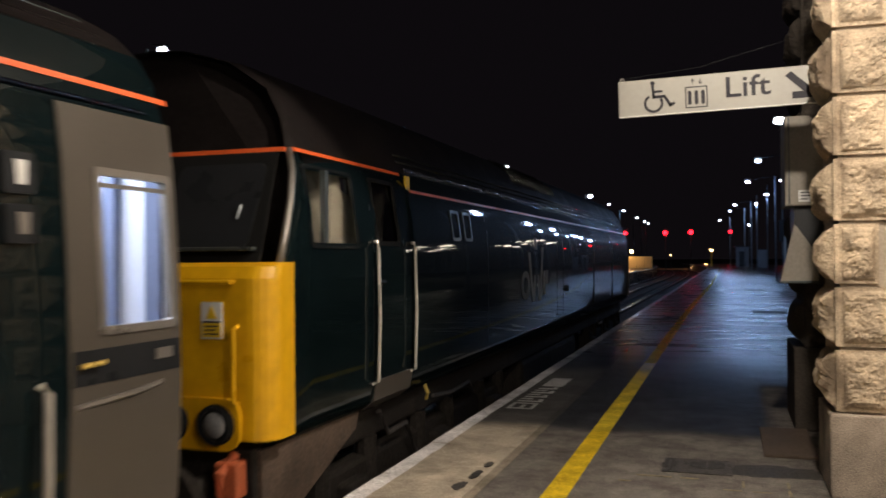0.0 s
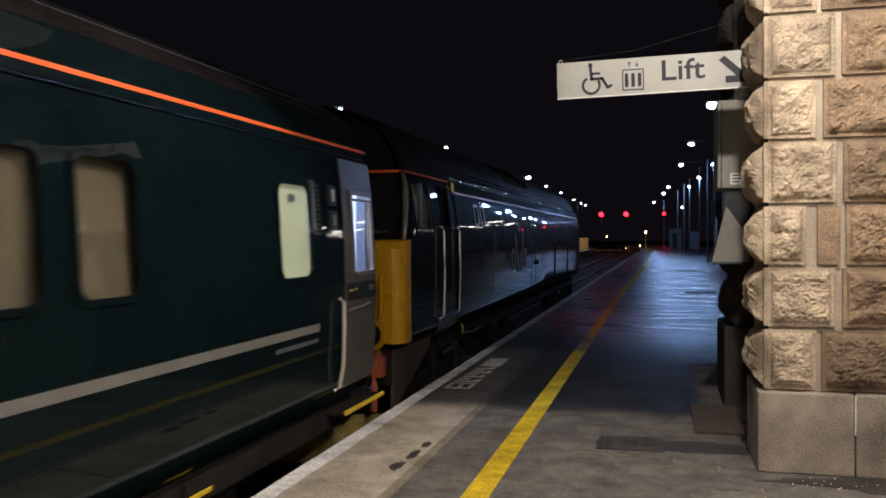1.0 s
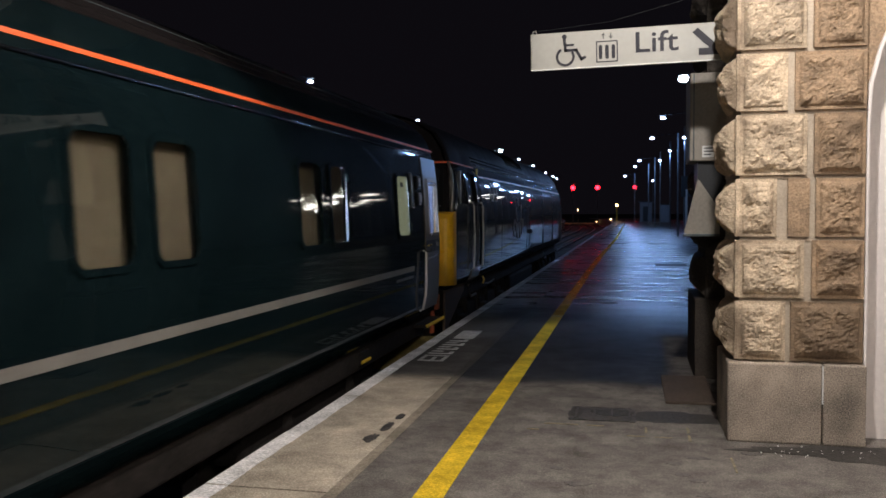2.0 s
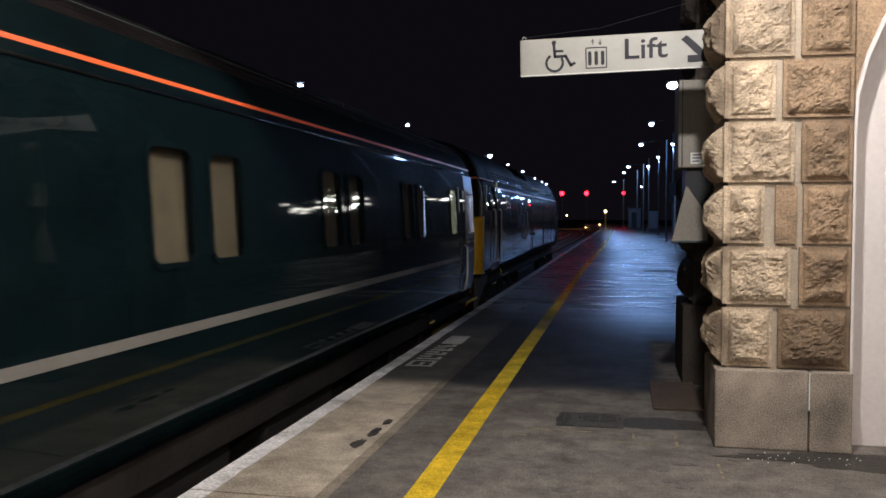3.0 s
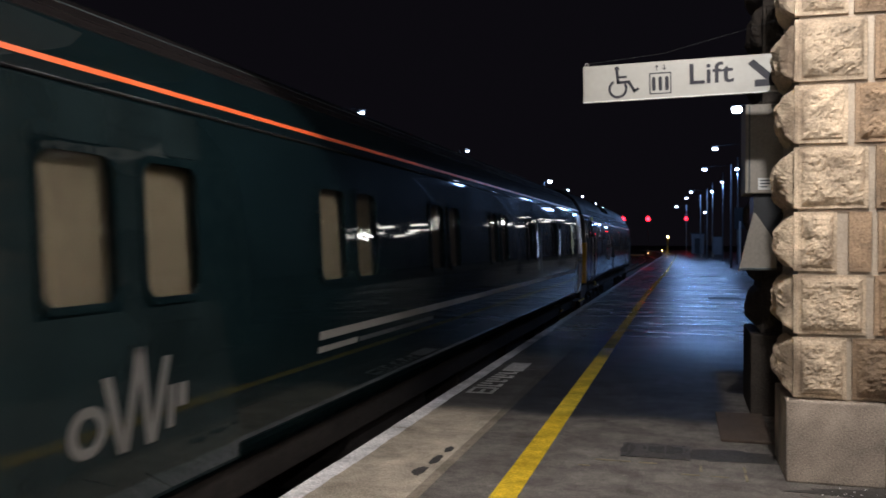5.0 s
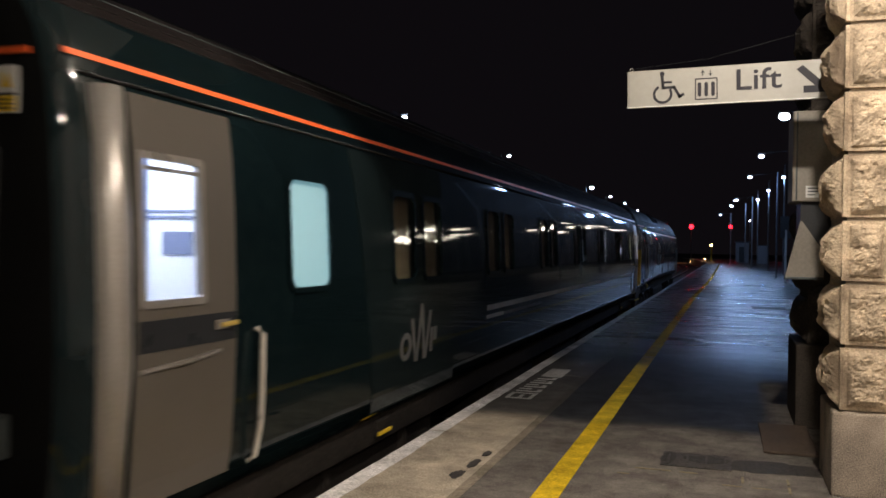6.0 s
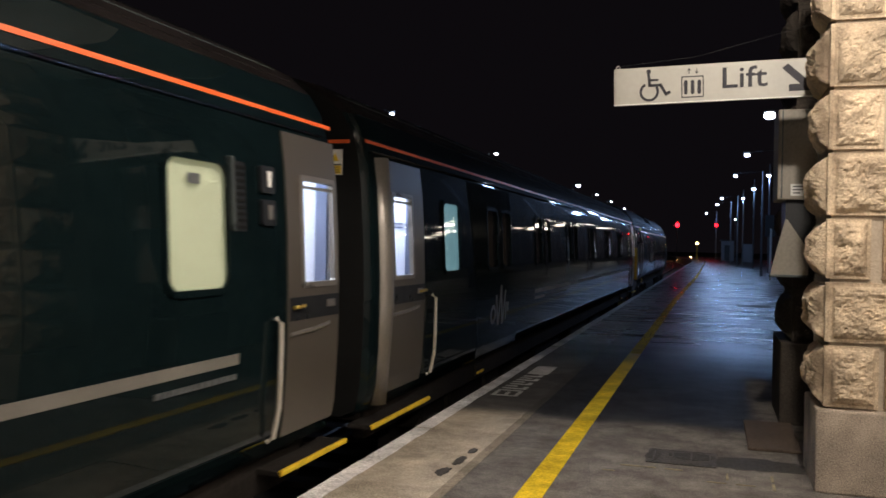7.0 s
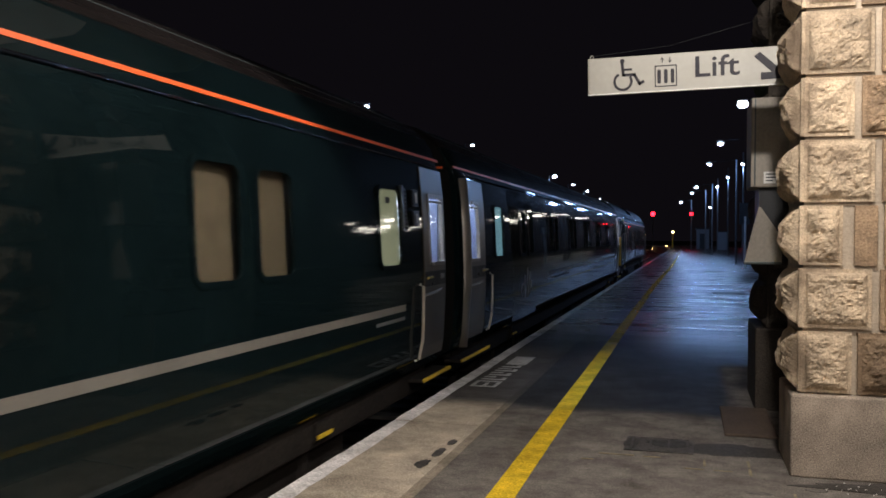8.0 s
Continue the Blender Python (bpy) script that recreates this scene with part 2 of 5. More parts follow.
M["lobby_grey"] = mat("grey_lobby_post", (0.16, 0.19, 0.29), 0.6, 0, 0.08, 2)
M["lobby_light"] = mat("lobby_light_panel", (0.9, 0.92, 1.0), 0.5, 0, 0.02, 2, glow=20, glow_col=(0.66, 0.78, 1.0))
M["yellow"] = mat("warning_yellow_paint", (0.66, 0.35, 0.010), 0.35, 0, 0.12, 2.5, 0.05, 12, coat=0.2)
M["step_yellow"] = mat("yellow_step_edge", (0.75, 0.50, 0.03), 0.55, 0, 0.25, 8)
M["grime"] = mat("grimy_underframe", (0.020, 0.017, 0.015), 0.85, 0.0, 0.5, 5, 0.5, 40)
M["rusty_steel"] = mat("rusty_brown_steel", (0.085, 0.058, 0.042), 0.8, 0.1, 0.5, 4, 0.4, 40)
M["redbrown"] = mat("orange_red_jumper_box", (0.42, 0.10, 0.04), 0.6, 0, 0.3, 6)
M["cab_dark"] = mat("dark_cab_lining", (0.045, 0.038, 0.032), 0.7, 0, 0.2, 3)
M["cab_pale"] = mat("pale_cab_lining", (0.36, 0.31, 0.25), 0.7, 0, 0.15, 3)
M["wheel"] = mat("wheel_steel", (0.09, 0.08, 0.075), 0.5, 0.7, 0.3, 5)
M["brown_stone"] = mat("worn_brown_stone", (0.095, 0.071, 0.056), 0.9, 0, 0.3, 4, 0.3, 60)
M["dull_yellow"] = mat("grimy_yellow_paint", (0.22, 0.16, 0.04), 0.7, 0, 0.5, 14)
M["head_glass"] = mat("unlit_headlight_glass", (0.42, 0.43, 0.45), 0.15, 0.6, 0.3, 9)
M["hoarding"] = mat("cream_hoarding", (0.60, 0.42, 0.22), 0.7, 0, 0.1, 1.0)
M["far_wall"] = mat("distant_grey_cabin", (0.22, 0.23, 0.25), 0.8, 0, 0.15, 1.0)

glass = bpy.data.materials.new("window_glass")
glass.use_nodes = True
_b = glass.node_tree.nodes["Principled BSDF"]
_b.inputs["Base Color"].default_value = (0.72, 0.74, 0.70, 1)
_b.inputs["Roughness"].default_value = 0.03
_b.inputs["Transmission Weight"].default_value = 1.0
_b.inputs["IOR"].default_value = 1.42
M["glass"] = glass
M["clear"] = glass.copy()
M["clear"].name = "clear_door_glass"
M["clear"].node_tree.nodes["Principled BSDF"].inputs["IOR"].default_value = 1.12
M["clear"].node_tree.nodes["Principled BSDF"].inputs["Base Color"].default_value = (0.97, 0.98, 1.0, 1)

# granite darkened in its colour to stand for the second pier's shade
M["shade_stone"] = mat("shade_darkened_granite", (0.060, 0.050, 0.042), 0.9, 0, 0.35, 5, 0.7, 60)
for key in ("roof", "rubber", "grime", "blind", "band", "sign_ink", "shade_stone", "dark_patch", "brown_stone"):
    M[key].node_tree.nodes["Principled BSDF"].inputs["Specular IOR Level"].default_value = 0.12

# rock-faced granite: each block takes its own warm or browner tone, with dark weathering
stone = mat("rock_faced_granite", (0.52, 0.405, 0.280), 0.88, 0, 0.42, 7, 0.9, 70)
_nt = stone.node_tree
_b = _nt.nodes["Principled BSDF"]
_oi = _nt.nodes.new("ShaderNodeObjectInfo")
_hsv = _nt.nodes.new("ShaderNodeHueSaturation")
_val = _nt.nodes.new("ShaderNodeMapRange")
_val.inputs["To Min"].default_value, _val.inputs["To Max"].default_value = 0.62, 1.12
_nt.links.new(_oi.outputs["Random"], _val.inputs["Value"])
_nt.links.new(_val.outputs[0], _hsv.inputs["Value"])
_link = [l for l in _nt.links if l.to_socket == _b.inputs["Base Color"]][0]
_nt.links.new(_link.from_socket, _hsv.inputs["Color"])
_st = _nt.nodes.new("ShaderNodeTexNoise")
_st.inputs["Scale"].default_value, _st.inputs["Detail"].default_value = 2.6, 6
_tc = [n for n in _nt.nodes if n.type == "TEX_COORD"][0]
_nt.links.new(_tc.outputs["Object"], _st.inputs["Vector"])
_sr = _nt.nodes.new("ShaderNodeMapRange")
_sr.inputs["From Min"].default_value, _sr.inputs["From Max"].default_value = 0.54, 0.68
_sr.inputs["To Max"].default_value = 0.72
_nt.links.new(_st.outputs["Fac"], _sr.inputs["Value"])
_mx = _nt.nodes.new("ShaderNodeMix")
_mx.data_type = "RGBA"
_nt.links.new(_sr.outputs[0], _mx.inputs["Factor"])
_nt.links.new(_hsv.outputs[0], _mx.inputs["A"])
_mx.inputs["B"].default_value = (0.10, 0.065, 0.04, 1)
_nt.links.new(_mx.outputs["Result"], _b.inputs["Base Color"])
M["stone"] = stone
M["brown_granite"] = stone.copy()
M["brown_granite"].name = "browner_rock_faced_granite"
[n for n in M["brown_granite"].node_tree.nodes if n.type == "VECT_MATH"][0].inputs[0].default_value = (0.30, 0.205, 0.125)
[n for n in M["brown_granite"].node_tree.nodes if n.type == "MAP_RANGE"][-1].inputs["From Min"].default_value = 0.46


# ---------------- mesh helpers ----------------
def part(name, bm, material, parent=None, label="", smooth=False):
    me = bpy.data.meshes.new(name)
    bmesh.ops.recalc_face_normals(bm, faces=bm.faces)
    bm.to_mesh(me)
    bm.free()
    for p in me.polygons:
        p.use_smooth = smooth
    me.materials.append(M[material] if isinstance(material, str) else material)
    ob = new(name, me)
    if parent:
        ob.parent = parent
    if label:
        tagged(ob, label)
    return ob


def root(name, label, category, group="", kind="", at=(0, 0, 0)):
    ob = new(name)
    ob.empty_display_size = 0.2
    ob.location = at
    return tagged(ob, label, category, group, kind)


def box(bm, x0, x1, y0, y1, z0, z1, bevel=0.0):
    vs = [bm.verts.new((x, y, z)) for x in (x0, x1) for y in (y0, y1) for z in (z0, z1)]
    fs = [bm.faces.new([vs[i] for i in q]) for q in ((0, 1, 3, 2), (4, 6, 7, 5), (0, 4, 5, 1), (2, 3, 7, 6), (0, 2, 6, 4), (1, 5, 7, 3))]
    if bevel:
        es = list({e for f in fs for e in f.edges})
        bmesh.ops.bevel(bm, geom=es, offset=bevel, segments=2, affect="EDGES", profile=0.5)
    return bm


def boxed(x0, x1, y0, y1, z0, z1, bevel=0.0):
    return box(bmesh.new(), x0, x1, y0, y1, z0, z1, bevel)


def rod(bm, pts, r, seg=8):
    """A round bar along a line of points."""
    rings = []
    for i, p in enumerate(pts):
        p = Vector(p)
        a = Vector(pts[max(0, i - 1)])
        c = Vector(pts[min(len(pts) - 1, i + 1)])
        d = (c - a).normalized()
        side = d.orthogonal().normalized() if abs(d.z) < 0.9 else Vector((1, 0, 0))
        side = (side - d * side.dot(d)).normalized()
        up = d.cross(side)
        rad = r[i] if isinstance(r, (list, tuple)) else r
        rings.append([bm.verts.new(p + (side * math.cos(k * 2 * math.pi / seg) + up * math.sin(k * 2 * math.pi / seg)) * rad) for k in range(seg)])
    for a, c in zip(rings, rings[1:]):
        for k in range(seg):
            bm.faces.new((a[k], a[(k + 1) % seg], c[(k + 1) % seg], c[k]))
    bm.faces.new(rings[0][::-1])
    bm.faces.new(rings[-1])
    return bm


def plate(bm, outline, thick, place):
    """An outline (2D points, in order) as a plate; place maps (a, b, depth) to a 3D point."""
    f = [bm.verts.new(place(a, b, thick)) for a, b in outline]
    k = [bm.verts.new(place(a, b, 0.0)) for a, b in outline]
    n = len(f)
    bm.faces.new(f)
    bm.faces.new(k[::-1])
    for i in range(n):
        bm.faces.new((f[i], k[i], k[(i + 1) % n], f[(i + 1) % n]))
    return bm


def rounded(a0, a1, b0, b1, r, seg=5):
    out = []
    for ca, cb, s in ((a1 - r, b1 - r, 0), (a0 + r, b1 - r, 90), (a0 + r, b0 + r, 180), (a1 - r, b0 + r, 270)):
        for k in range(seg + 1):
            w = radians(s + 90 * k / seg)
            out.append((ca + r * math.cos(w), cb + r * math.sin(w)))
    return out


def ring(bm, outer, inner, thick, place):
    n = len(outer)
    V = [[bm.verts.new(place(a, b, d)) for a, b in o] for o, d in ((outer, thick), (inner, thick), (inner, -thick), (outer, -0.004))]
    for i in range(n):
        j = (i + 1) % n
        for p, q in ((0, 1), (1, 2), (2, 3), (3, 0)):
            bm.faces.new((V[p][i], V[p][j], V[q][j], V[q][i]))
    return bm


# ---------------- platform ----------------
EDGE = -2.32


def bend(y):
    """The line swings away beyond the platform's straight part."""
    return -0.0011 * max(0.0, y - 100.0) ** 2


YS = [-14, -6, 0, 4, 8, 12, 20, 30, 45, 60, 80, 95, 100, 106, 112, 118, 124, 130, 138, 146, 155, 165, 175]


def ribbon(x0, x1, z, ys=YS, drop=0.0, z1=None):
    bm = bmesh.new()
    rows = []
    for y in ys:
        s = bend(y)
        row = [bm.verts.new((x0 + s, y, z)), bm.verts.new((x1 + s, y, z if z1 is None else z1))]
        if drop:
            row = [bm.verts.new((x0 + s, y, z - drop))] + row + [bm.verts.new((x1 + s, y, z - drop))]
        rows.append(row)
    for a, c in zip(rows, rows[1:]):
        for i in range(len(a) - 1):
            bm.faces.new((a[i], a[i + 1], c[i + 1], c[i]))
    if drop:
        bm.faces.new(rows[0])
        bm.faces.new(rows[-1][::-1])
    return bm


ground = tagged(part("ground", ribbon(-900, 900, -1.25, [-300, 100.0, 1500]), "earth"), "dark bare ground stretching to the horizon at night", "ground", kind="structure")
platform = tagged(part("platform", ribbon(-1.56, 9.0, 0.0, drop=1.2), "asphalt"), "asphalt station platform, dry under cover and rain-wet beyond", "platform", kind="structure")
part("platform_face", ribbon(EDGE + 0.12, -1.50, -0.085, drop=1.1), "platform_wall", platform, "dark brick face under the overhanging edge")
LINE_YS = [-14, -4, 4, 8, 12, 16, 20, 24, 28, 32, 36, 40, 45, 50, 55, 60, 70, 80, 90, *YS[12:]]
bm = ribbon(-1.125, -0.965, 0.004, LINE_YS, drop=0.004)
for v in bm.verts:
    # the painted line wanders away from the edge past the canopy
    w = min(1.0, max(0.0, (v.co.y - 22.0) / 30.0))
    v.co.x += 0.21 * w * w * (3 - 2 * w)
part("yellow_line", bm, "yellow_line", platform, "worn yellow safety line")
part("mortar_fillet", ribbon(-1.60, -1.53, 0.003, drop=0.05), "mortar", platform)

for i in range(3):
    track_x = (-3.87, -7.25, -19.5)[i]
    tr = root("railway_track", "steel rails on concrete sleepers in dark ballast", "railway track", "tracks", "structure")
    part("ballast_bed", ribbon(track_x - 1.6, track_x + 1.55, -1.10, drop=0.2), "ballast", tr)
    for g in (-0.7525, 0.7525):
        bm = ribbon(track_x + g - 0.035, track_x + g + 0.035, -0.915, drop=0.04)
        part("rail", bm, "rail", tr)
        part("rail_foot", ribbon(track_x + g - 0.07, track_x + g + 0.07, -1.04, drop=0.04), "grime", tr)

# ---------------- stone pier, arch and building ----------------
building = tagged(part("wall_east", boxed(0.98, 9.0, 6.62, 10.9, 0.0, 4.6), "plinth"), "stone station building wall beside the platform", "wall", kind="structure")
pier = root("stone_pier", "rock-faced granite pier with recessed joints on a smooth plinth", "pier", kind="structure")
part("core", boxed(0.70, 1.462, 5.885, 6.75, 0.50, 4.6), "joint", pier)
part("plinth_block", boxed(0.625, 1.205, 5.80, 6.52, 0.0, 0.525, 0.012), "plinth", pier)
part("plinth_block", boxed(1.212, 1.470, 5.80, 6.80, 0.0, 0.525, 0.012), "plinth", pier)


part("joint_fillet", boxed(1.205, 1.212, 5.797, 5.83, 0.27, 0.515), "label", pier, "pale mortar in the upright joint")


def rock(x0, x1, z0, z1, yf, xl, seed, bulge=0.075, y_back=None):
    """A rock-faced block: a rough front between smooth margins, and a bulging left return where xl is given."""
    bm = bmesh.new()
    rnd = random.Random(seed)
    off = Vector((rnd.uniform(0, 50), rnd.uniform(0, 50), rnd.uniform(0, 50)))

    def face(a0, a1, b0, b1, place, na, nb, calm=1.0):
        grid = []
        for j in range(nb + 1):
            row = []
            for i in range(na + 1):
                u, v = i / na, j / nb
                a, b = a0 + (a1 - a0) * u, b0 + (b1 - b0) * v
                m = min(u * (a1 - a0), (1 - u) * (a1 - a0), v * (b1 - b0), (1 - v) * (b1 - b0))
                lift = min(1.0, max(0.0, (m - 0.022) / (0.048 if calm == 1.0 else 0.10))) ** (0.55 if calm == 1.0 else 0.55)
                n = noise.noise(Vector((a * 4.5, b * 4.5, 0)) + off) * 0.85 + noise.noise(Vector((a * 14, b * 14, 3)) + off) * 0.46 - abs(noise.noise(Vector((a * 22, b * 30, 9)) + off)) * 0.42 + 0.14 - max(0.0, noise.noise(Vector((a * 50, b * 55, 5)) + off) - 0.1) * 0.45
                row.append(bm.verts.new(place(a, b, lift * bulge * (0.62 + 0.2 * (1 - calm) + 0.75 * calm * n))))
            grid.append(row)
        for r0, r1 in zip(grid, grid[1:]):
            for i in range(na):
                bm.faces.new((r0[i], r0[i + 1], r1[i + 1], r1[i]))
        return grid

    na = max(8, int((x1 - x0) / 0.011))
    face(x0, x1, z0, z1, lambda a, b, d: (a, yf - d, b), na, 34)
    if xl is not None:
        face(yf, y_back, z0, z1, lambda a, b, d: (xl - d * 1.9, a, b), 28, 24, 0.5)
    # shallow sides so that the block stands proud of the joint
    for p, q in (((x0, z0), (x1, z0)), ((x1, z0), (x1, z1)), ((x1, z1), (x0, z1)), ((x0, z1), (x0, z0))):
        bm.faces.new([bm.verts.new(c) for c in ((p[0], yf, p[1]), (q[0], yf, q[1]), (q[0], yf + 0.05, q[1]), (p[0], yf + 0.05, p[1]))])
    return bm


COURSES = [0.525, 0.935, 1.335, 1.735, 2.150, 2.545, 2.965, 3.38, 3.80, 4.2]
SPLITS = [(0.985, 1.020), (1.095, 1.145), (0.925, 0.995, 1.125, 1.165), (1.105, 1.150), (0.985, 1.030), (1.095, 1.140), (0.985, 1.02), (1.095, 1.14), (0.985, 1.02)]
for i, cuts in enumerate(SPLITS):
    z0, z1 = COURSES[i] + 0.012, COURSES[i + 1] - 0.012
    xs = [0.69, *cuts, 1.455]
    for k in range(0, len(xs), 2):
        narrow = xs[k + 1] - xs[k] < 0.2
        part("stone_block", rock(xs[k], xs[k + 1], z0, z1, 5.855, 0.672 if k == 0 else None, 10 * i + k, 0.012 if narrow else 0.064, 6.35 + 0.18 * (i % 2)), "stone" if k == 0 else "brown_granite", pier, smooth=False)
    part("corner_strip", boxed(0.668, 0.692, 5.842, 5.90, z0, z1, 0.005), "stone", pier)

# second pier further on, its shade put into a darker stone colour
pier2 = root("stone_pier", "rock-faced granite pier further along the building, coloured dark for shade", "pier", kind="structure")
part("core", boxed(0.66, 1.5, 8.05, 8.9, 0.5, 4.6), "shade_stone", pier2)
part("plinth_block", boxed(0.565, 1.5, 7.95, 8.95, 0.0, 0.72, 0.012), "shade_stone", pier2)
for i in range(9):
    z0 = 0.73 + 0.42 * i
    part("stone_block", rock(0.66, 1.45, z0, z0 + 0.40, 8.04, 0.655, 300 + i, 0.065, 8.9), "shade_stone", pier2)

# arch of dressed stone with a white plastered infill beside the pier
arch = tagged(part("wall_arch", boxed(1.47, 5.4, 6.06, 6.60, 0.0, 4.6), "plaster"), "white plastered wall inside a stone arch", "wall", kind="structure")
bm = bmesh.new()
cx, r, z_spring = 3.05, 1.58, 2.05
curve = [(cx - r * math.cos(radians(a)), z_spring + r * math.sin(radians(a))) for a in range(0, 91, 9)]
outline = [(1.455, 2.05)] + curve[1:] + [(cx, 4.6), (1.455, 4.6)]
plate(bm, outline, 0.16, lambda a, b, d: (a, 6.05 - d, b))
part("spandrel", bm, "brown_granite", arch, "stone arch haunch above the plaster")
bm = bmesh.new()
plate(bm, [(1.462, 0.0), (1.478, 0.0), (1.478, 2.05)] + curve[1:] + [(c[0] - 0.02, c[1] + 0.012) for c in curve[::-1][:-1]] + [(1.462, 2.05)], 0.19, lambda a, b, d: (a, 6.05 - d, b))
part("arch_edge", bm, "plaster", arch)
step = tagged(part("step", boxed(0.27, 0.66, 6.84, 7.95, 0.0, 0.022, 0.008), "brown_stone"), "low worn stone step against the building", "step", kind="structure")

# covered end of the platform: roof boards over the camera, and the wall behind
canopy = tagged(part("ceiling", boxed(-2.6, 9.0, -14.0, 7.5, 4.6, 4.75), "canopy"), "boarded station canopy over the platform", "ceiling", kind="structure")
tagged(part("wall_south", boxed(-2.0, 9.0, -14.3, -14.0, 0.0, 4.6), "plinth"), "stone wall closing the platform under the canopy", "wall", kind="structure")
tagged(part("wall_east", boxed(5.4, 5.7, -14.0, 6.6, 0.0, 4.6), "plaster"), "plastered station wall along the platform", "wall", kind="structure")
# out-of-view board, sized to shade train and coping but not sign or pier
valance = tagged(part("unseen_valance", boxed(-2.55, 0.15, 4.47, 4.50, 3.45, 4.60), "canopy"), "unseen boarded valance under the canopy that shades the train side", "valance", kind="structure")
for x, y, z, e in CANOPY_LAMPS:
    cl = root("canopy_lamp", "long canopy lamp with a warm tube under the boards", "ceiling lamp", "canopy lamps")
    part("tray", boxed(x - 0.65, x + 0.65, y - 0.10, y + 0.10, z + 0.03, 4.6), "dark_steel", cl)
    part("tube", boxed(x - 0.6, x + 0.6, y - 0.05, y + 0.05, z - 0.03, z + 0.025, 0.01), "warm_tube", cl)

# ---------------- hanging sign ----------------
sign = root("hanging_sign", "white hanging direction sign to the lift with dark symbols", "sign", at=(-0.755, 6.60, 2.594))
sign.rotation_euler = (0, radians(-1.1), 0)


def on_sign(a, b, d):
    return (a, -0.022 - d, b)


part("panel", boxed(0, 1.50, -0.022, 0.022, 0, 0.28, 0.006), "sign_white", sign)
part("edge_trim", plate(bmesh.new(), [(0, 0), (1.5, 0), (1.5, 0.008), (0, 0.008)], 0.004, on_sign), "label", sign)


def lettering(text, size, material, parent, m, label="", depth=0.002, sx=1.0, bold=0.0):
    cu = bpy.data.curves.new("lettering", "FONT")
    cu.body, cu.size, cu.extrude, cu.offset = text, size, depth, bold
    tmp = bpy.data.objects.new("tmp_lettering", cu)
    scene.collection.objects.link(tmp)
    bpy.context.view_layer.update()
    me = bpy.data.meshes.new_from_object(tmp.evaluated_get(bpy.context.evaluated_depsgraph_get()))
    bpy.data.objects.remove(tmp)
    me.transform(m @ Matrix.Diagonal((sx, 1, 1, 1)))
    me.materials.clear()
    me.materials.append(M[material])
    ob = new("lettering", me)
    ob.parent = parent
    if label:
        tagged(ob, label)
    return ob


lettering("Lift", 0.215, "sign_ink", sign, pose(0.770, -0.0245, 0.094, 90), "dark grey word Lift", sx=1.17, bold=0.002)
plate_arrow = [(1.195, 0.215), (1.235, 0.245), (1.355, 0.130), (1.355, 0.205), (1.41, 0.205), (1.41, 0.045), (1.24, 0.045), (1.24, 0.095), (1.315, 0.095)]
part("arrow", plate(bmesh.new(), plate_arrow, 0.003, on_sign), "sign_ink", sign, "dark arrow pointing down and right")
fr = rounded(0.495, 0.655, 0.035, 0.195, 0.004, 2)
part("lift_symbol_frame", ring(bmesh.new(), fr, rounded(0.503, 0.647, 0.043, 0.187, 0.003, 2), 0.003, on_sign), "sign_ink", sign)
for k in range(3):
    a = 0.527 + 0.048 * k
    part("lift_symbol_bar", plate(bmesh.new(), rounded(a - 0.013, a + 0.013, 0.06, 0.165, 0.011, 3), 0.003, on_sign), "sign_ink", sign)
for k, s in ((0, 1), (1, -1)):
    a, b = 0.55 + 0.055 * k, 0.232
    part("small_arrow", plate(bmesh.new(), [(a - 0.003, b - 0.02 * s), (a + 0.003, b - 0.02 * s), (a + 0.003, b + 0.008 * s), (a + 0.016, b), (a, b + 0.024 * s), (a - 0.016, b), (a - 0.003, b + 0.008 * s)], 0.003, on_sign), "sign_ink", sign)
# wheelchair symbol: wheel arc, seat line and head
bm = bmesh.new()
arc = [radians(a) for a in range(118, 400, 12)]
out = [(0.262 + 0.072 * math.cos(w), 0.092 + 0.072 * math.sin(w)) for w in arc] + [(0.262 + 0.053 * math.cos(w), 0.092 + 0.053 * math.sin(w)) for w in arc[::-1]]
plate(bm, out, 0.003, on_sign)
part("wheel_arc", bm, "sign_ink", sign)
def stroke(pts, w):
    for (a0, b0), (a1, b1) in zip(pts, pts[1:]):
        q = math.hypot(a1 - a0, b1 - b0)
        ux, uz = (a1 - a0) / q * w, (b1 - b0) / q * w
        yield [(a0 - ux - uz, b0 - uz + ux), (a0 - ux + uz, b0 - uz - ux), (a1 + ux + uz, b1 + uz - ux), (a1 + ux - uz, b1 + uz + ux)]


for quad in stroke([(0.258, 0.222), (0.266, 0.140), (0.345, 0.140), (0.385, 0.070), (0.408, 0.082)], 0.0105):
    part("seat_line", plate(bmesh.new(), quad, 0.003, on_sign), "sign_ink", sign)
for quad in stroke([(0.268, 0.180), (0.322, 0.180)], 0.008):
    part("arm_line", plate(bmesh.new(), quad, 0.003, on_sign), "sign_ink", sign)
part("round_dot", plate(bmesh.new(), [(0.258 + 0.018 * math.cos(radians(a)), 0.245 + 0.018 * math.sin(radians(a))) for a in range(0, 360, 30)], 0.003, on_sign), "sign_ink", sign)
bm = bmesh.new()
rod(bm, [(0.03 + 0.013 * math.cos(radians(a)), 0, 0.293 + 0.013 * math.sin(radians(a))) for a in range(-80, 261, 34)], 0.003, 6)
part("hanging_eye", bm, "steel", sign)
part("hanging_wire", rod(bmesh.new(), [(0.03, 0, 0.30), (0.60, 0.02, 0.345), (1.15, 0.03, 0.47), (1.60, 0.05, 0.58)], 0.0012, 6), "dark_steel", sign)

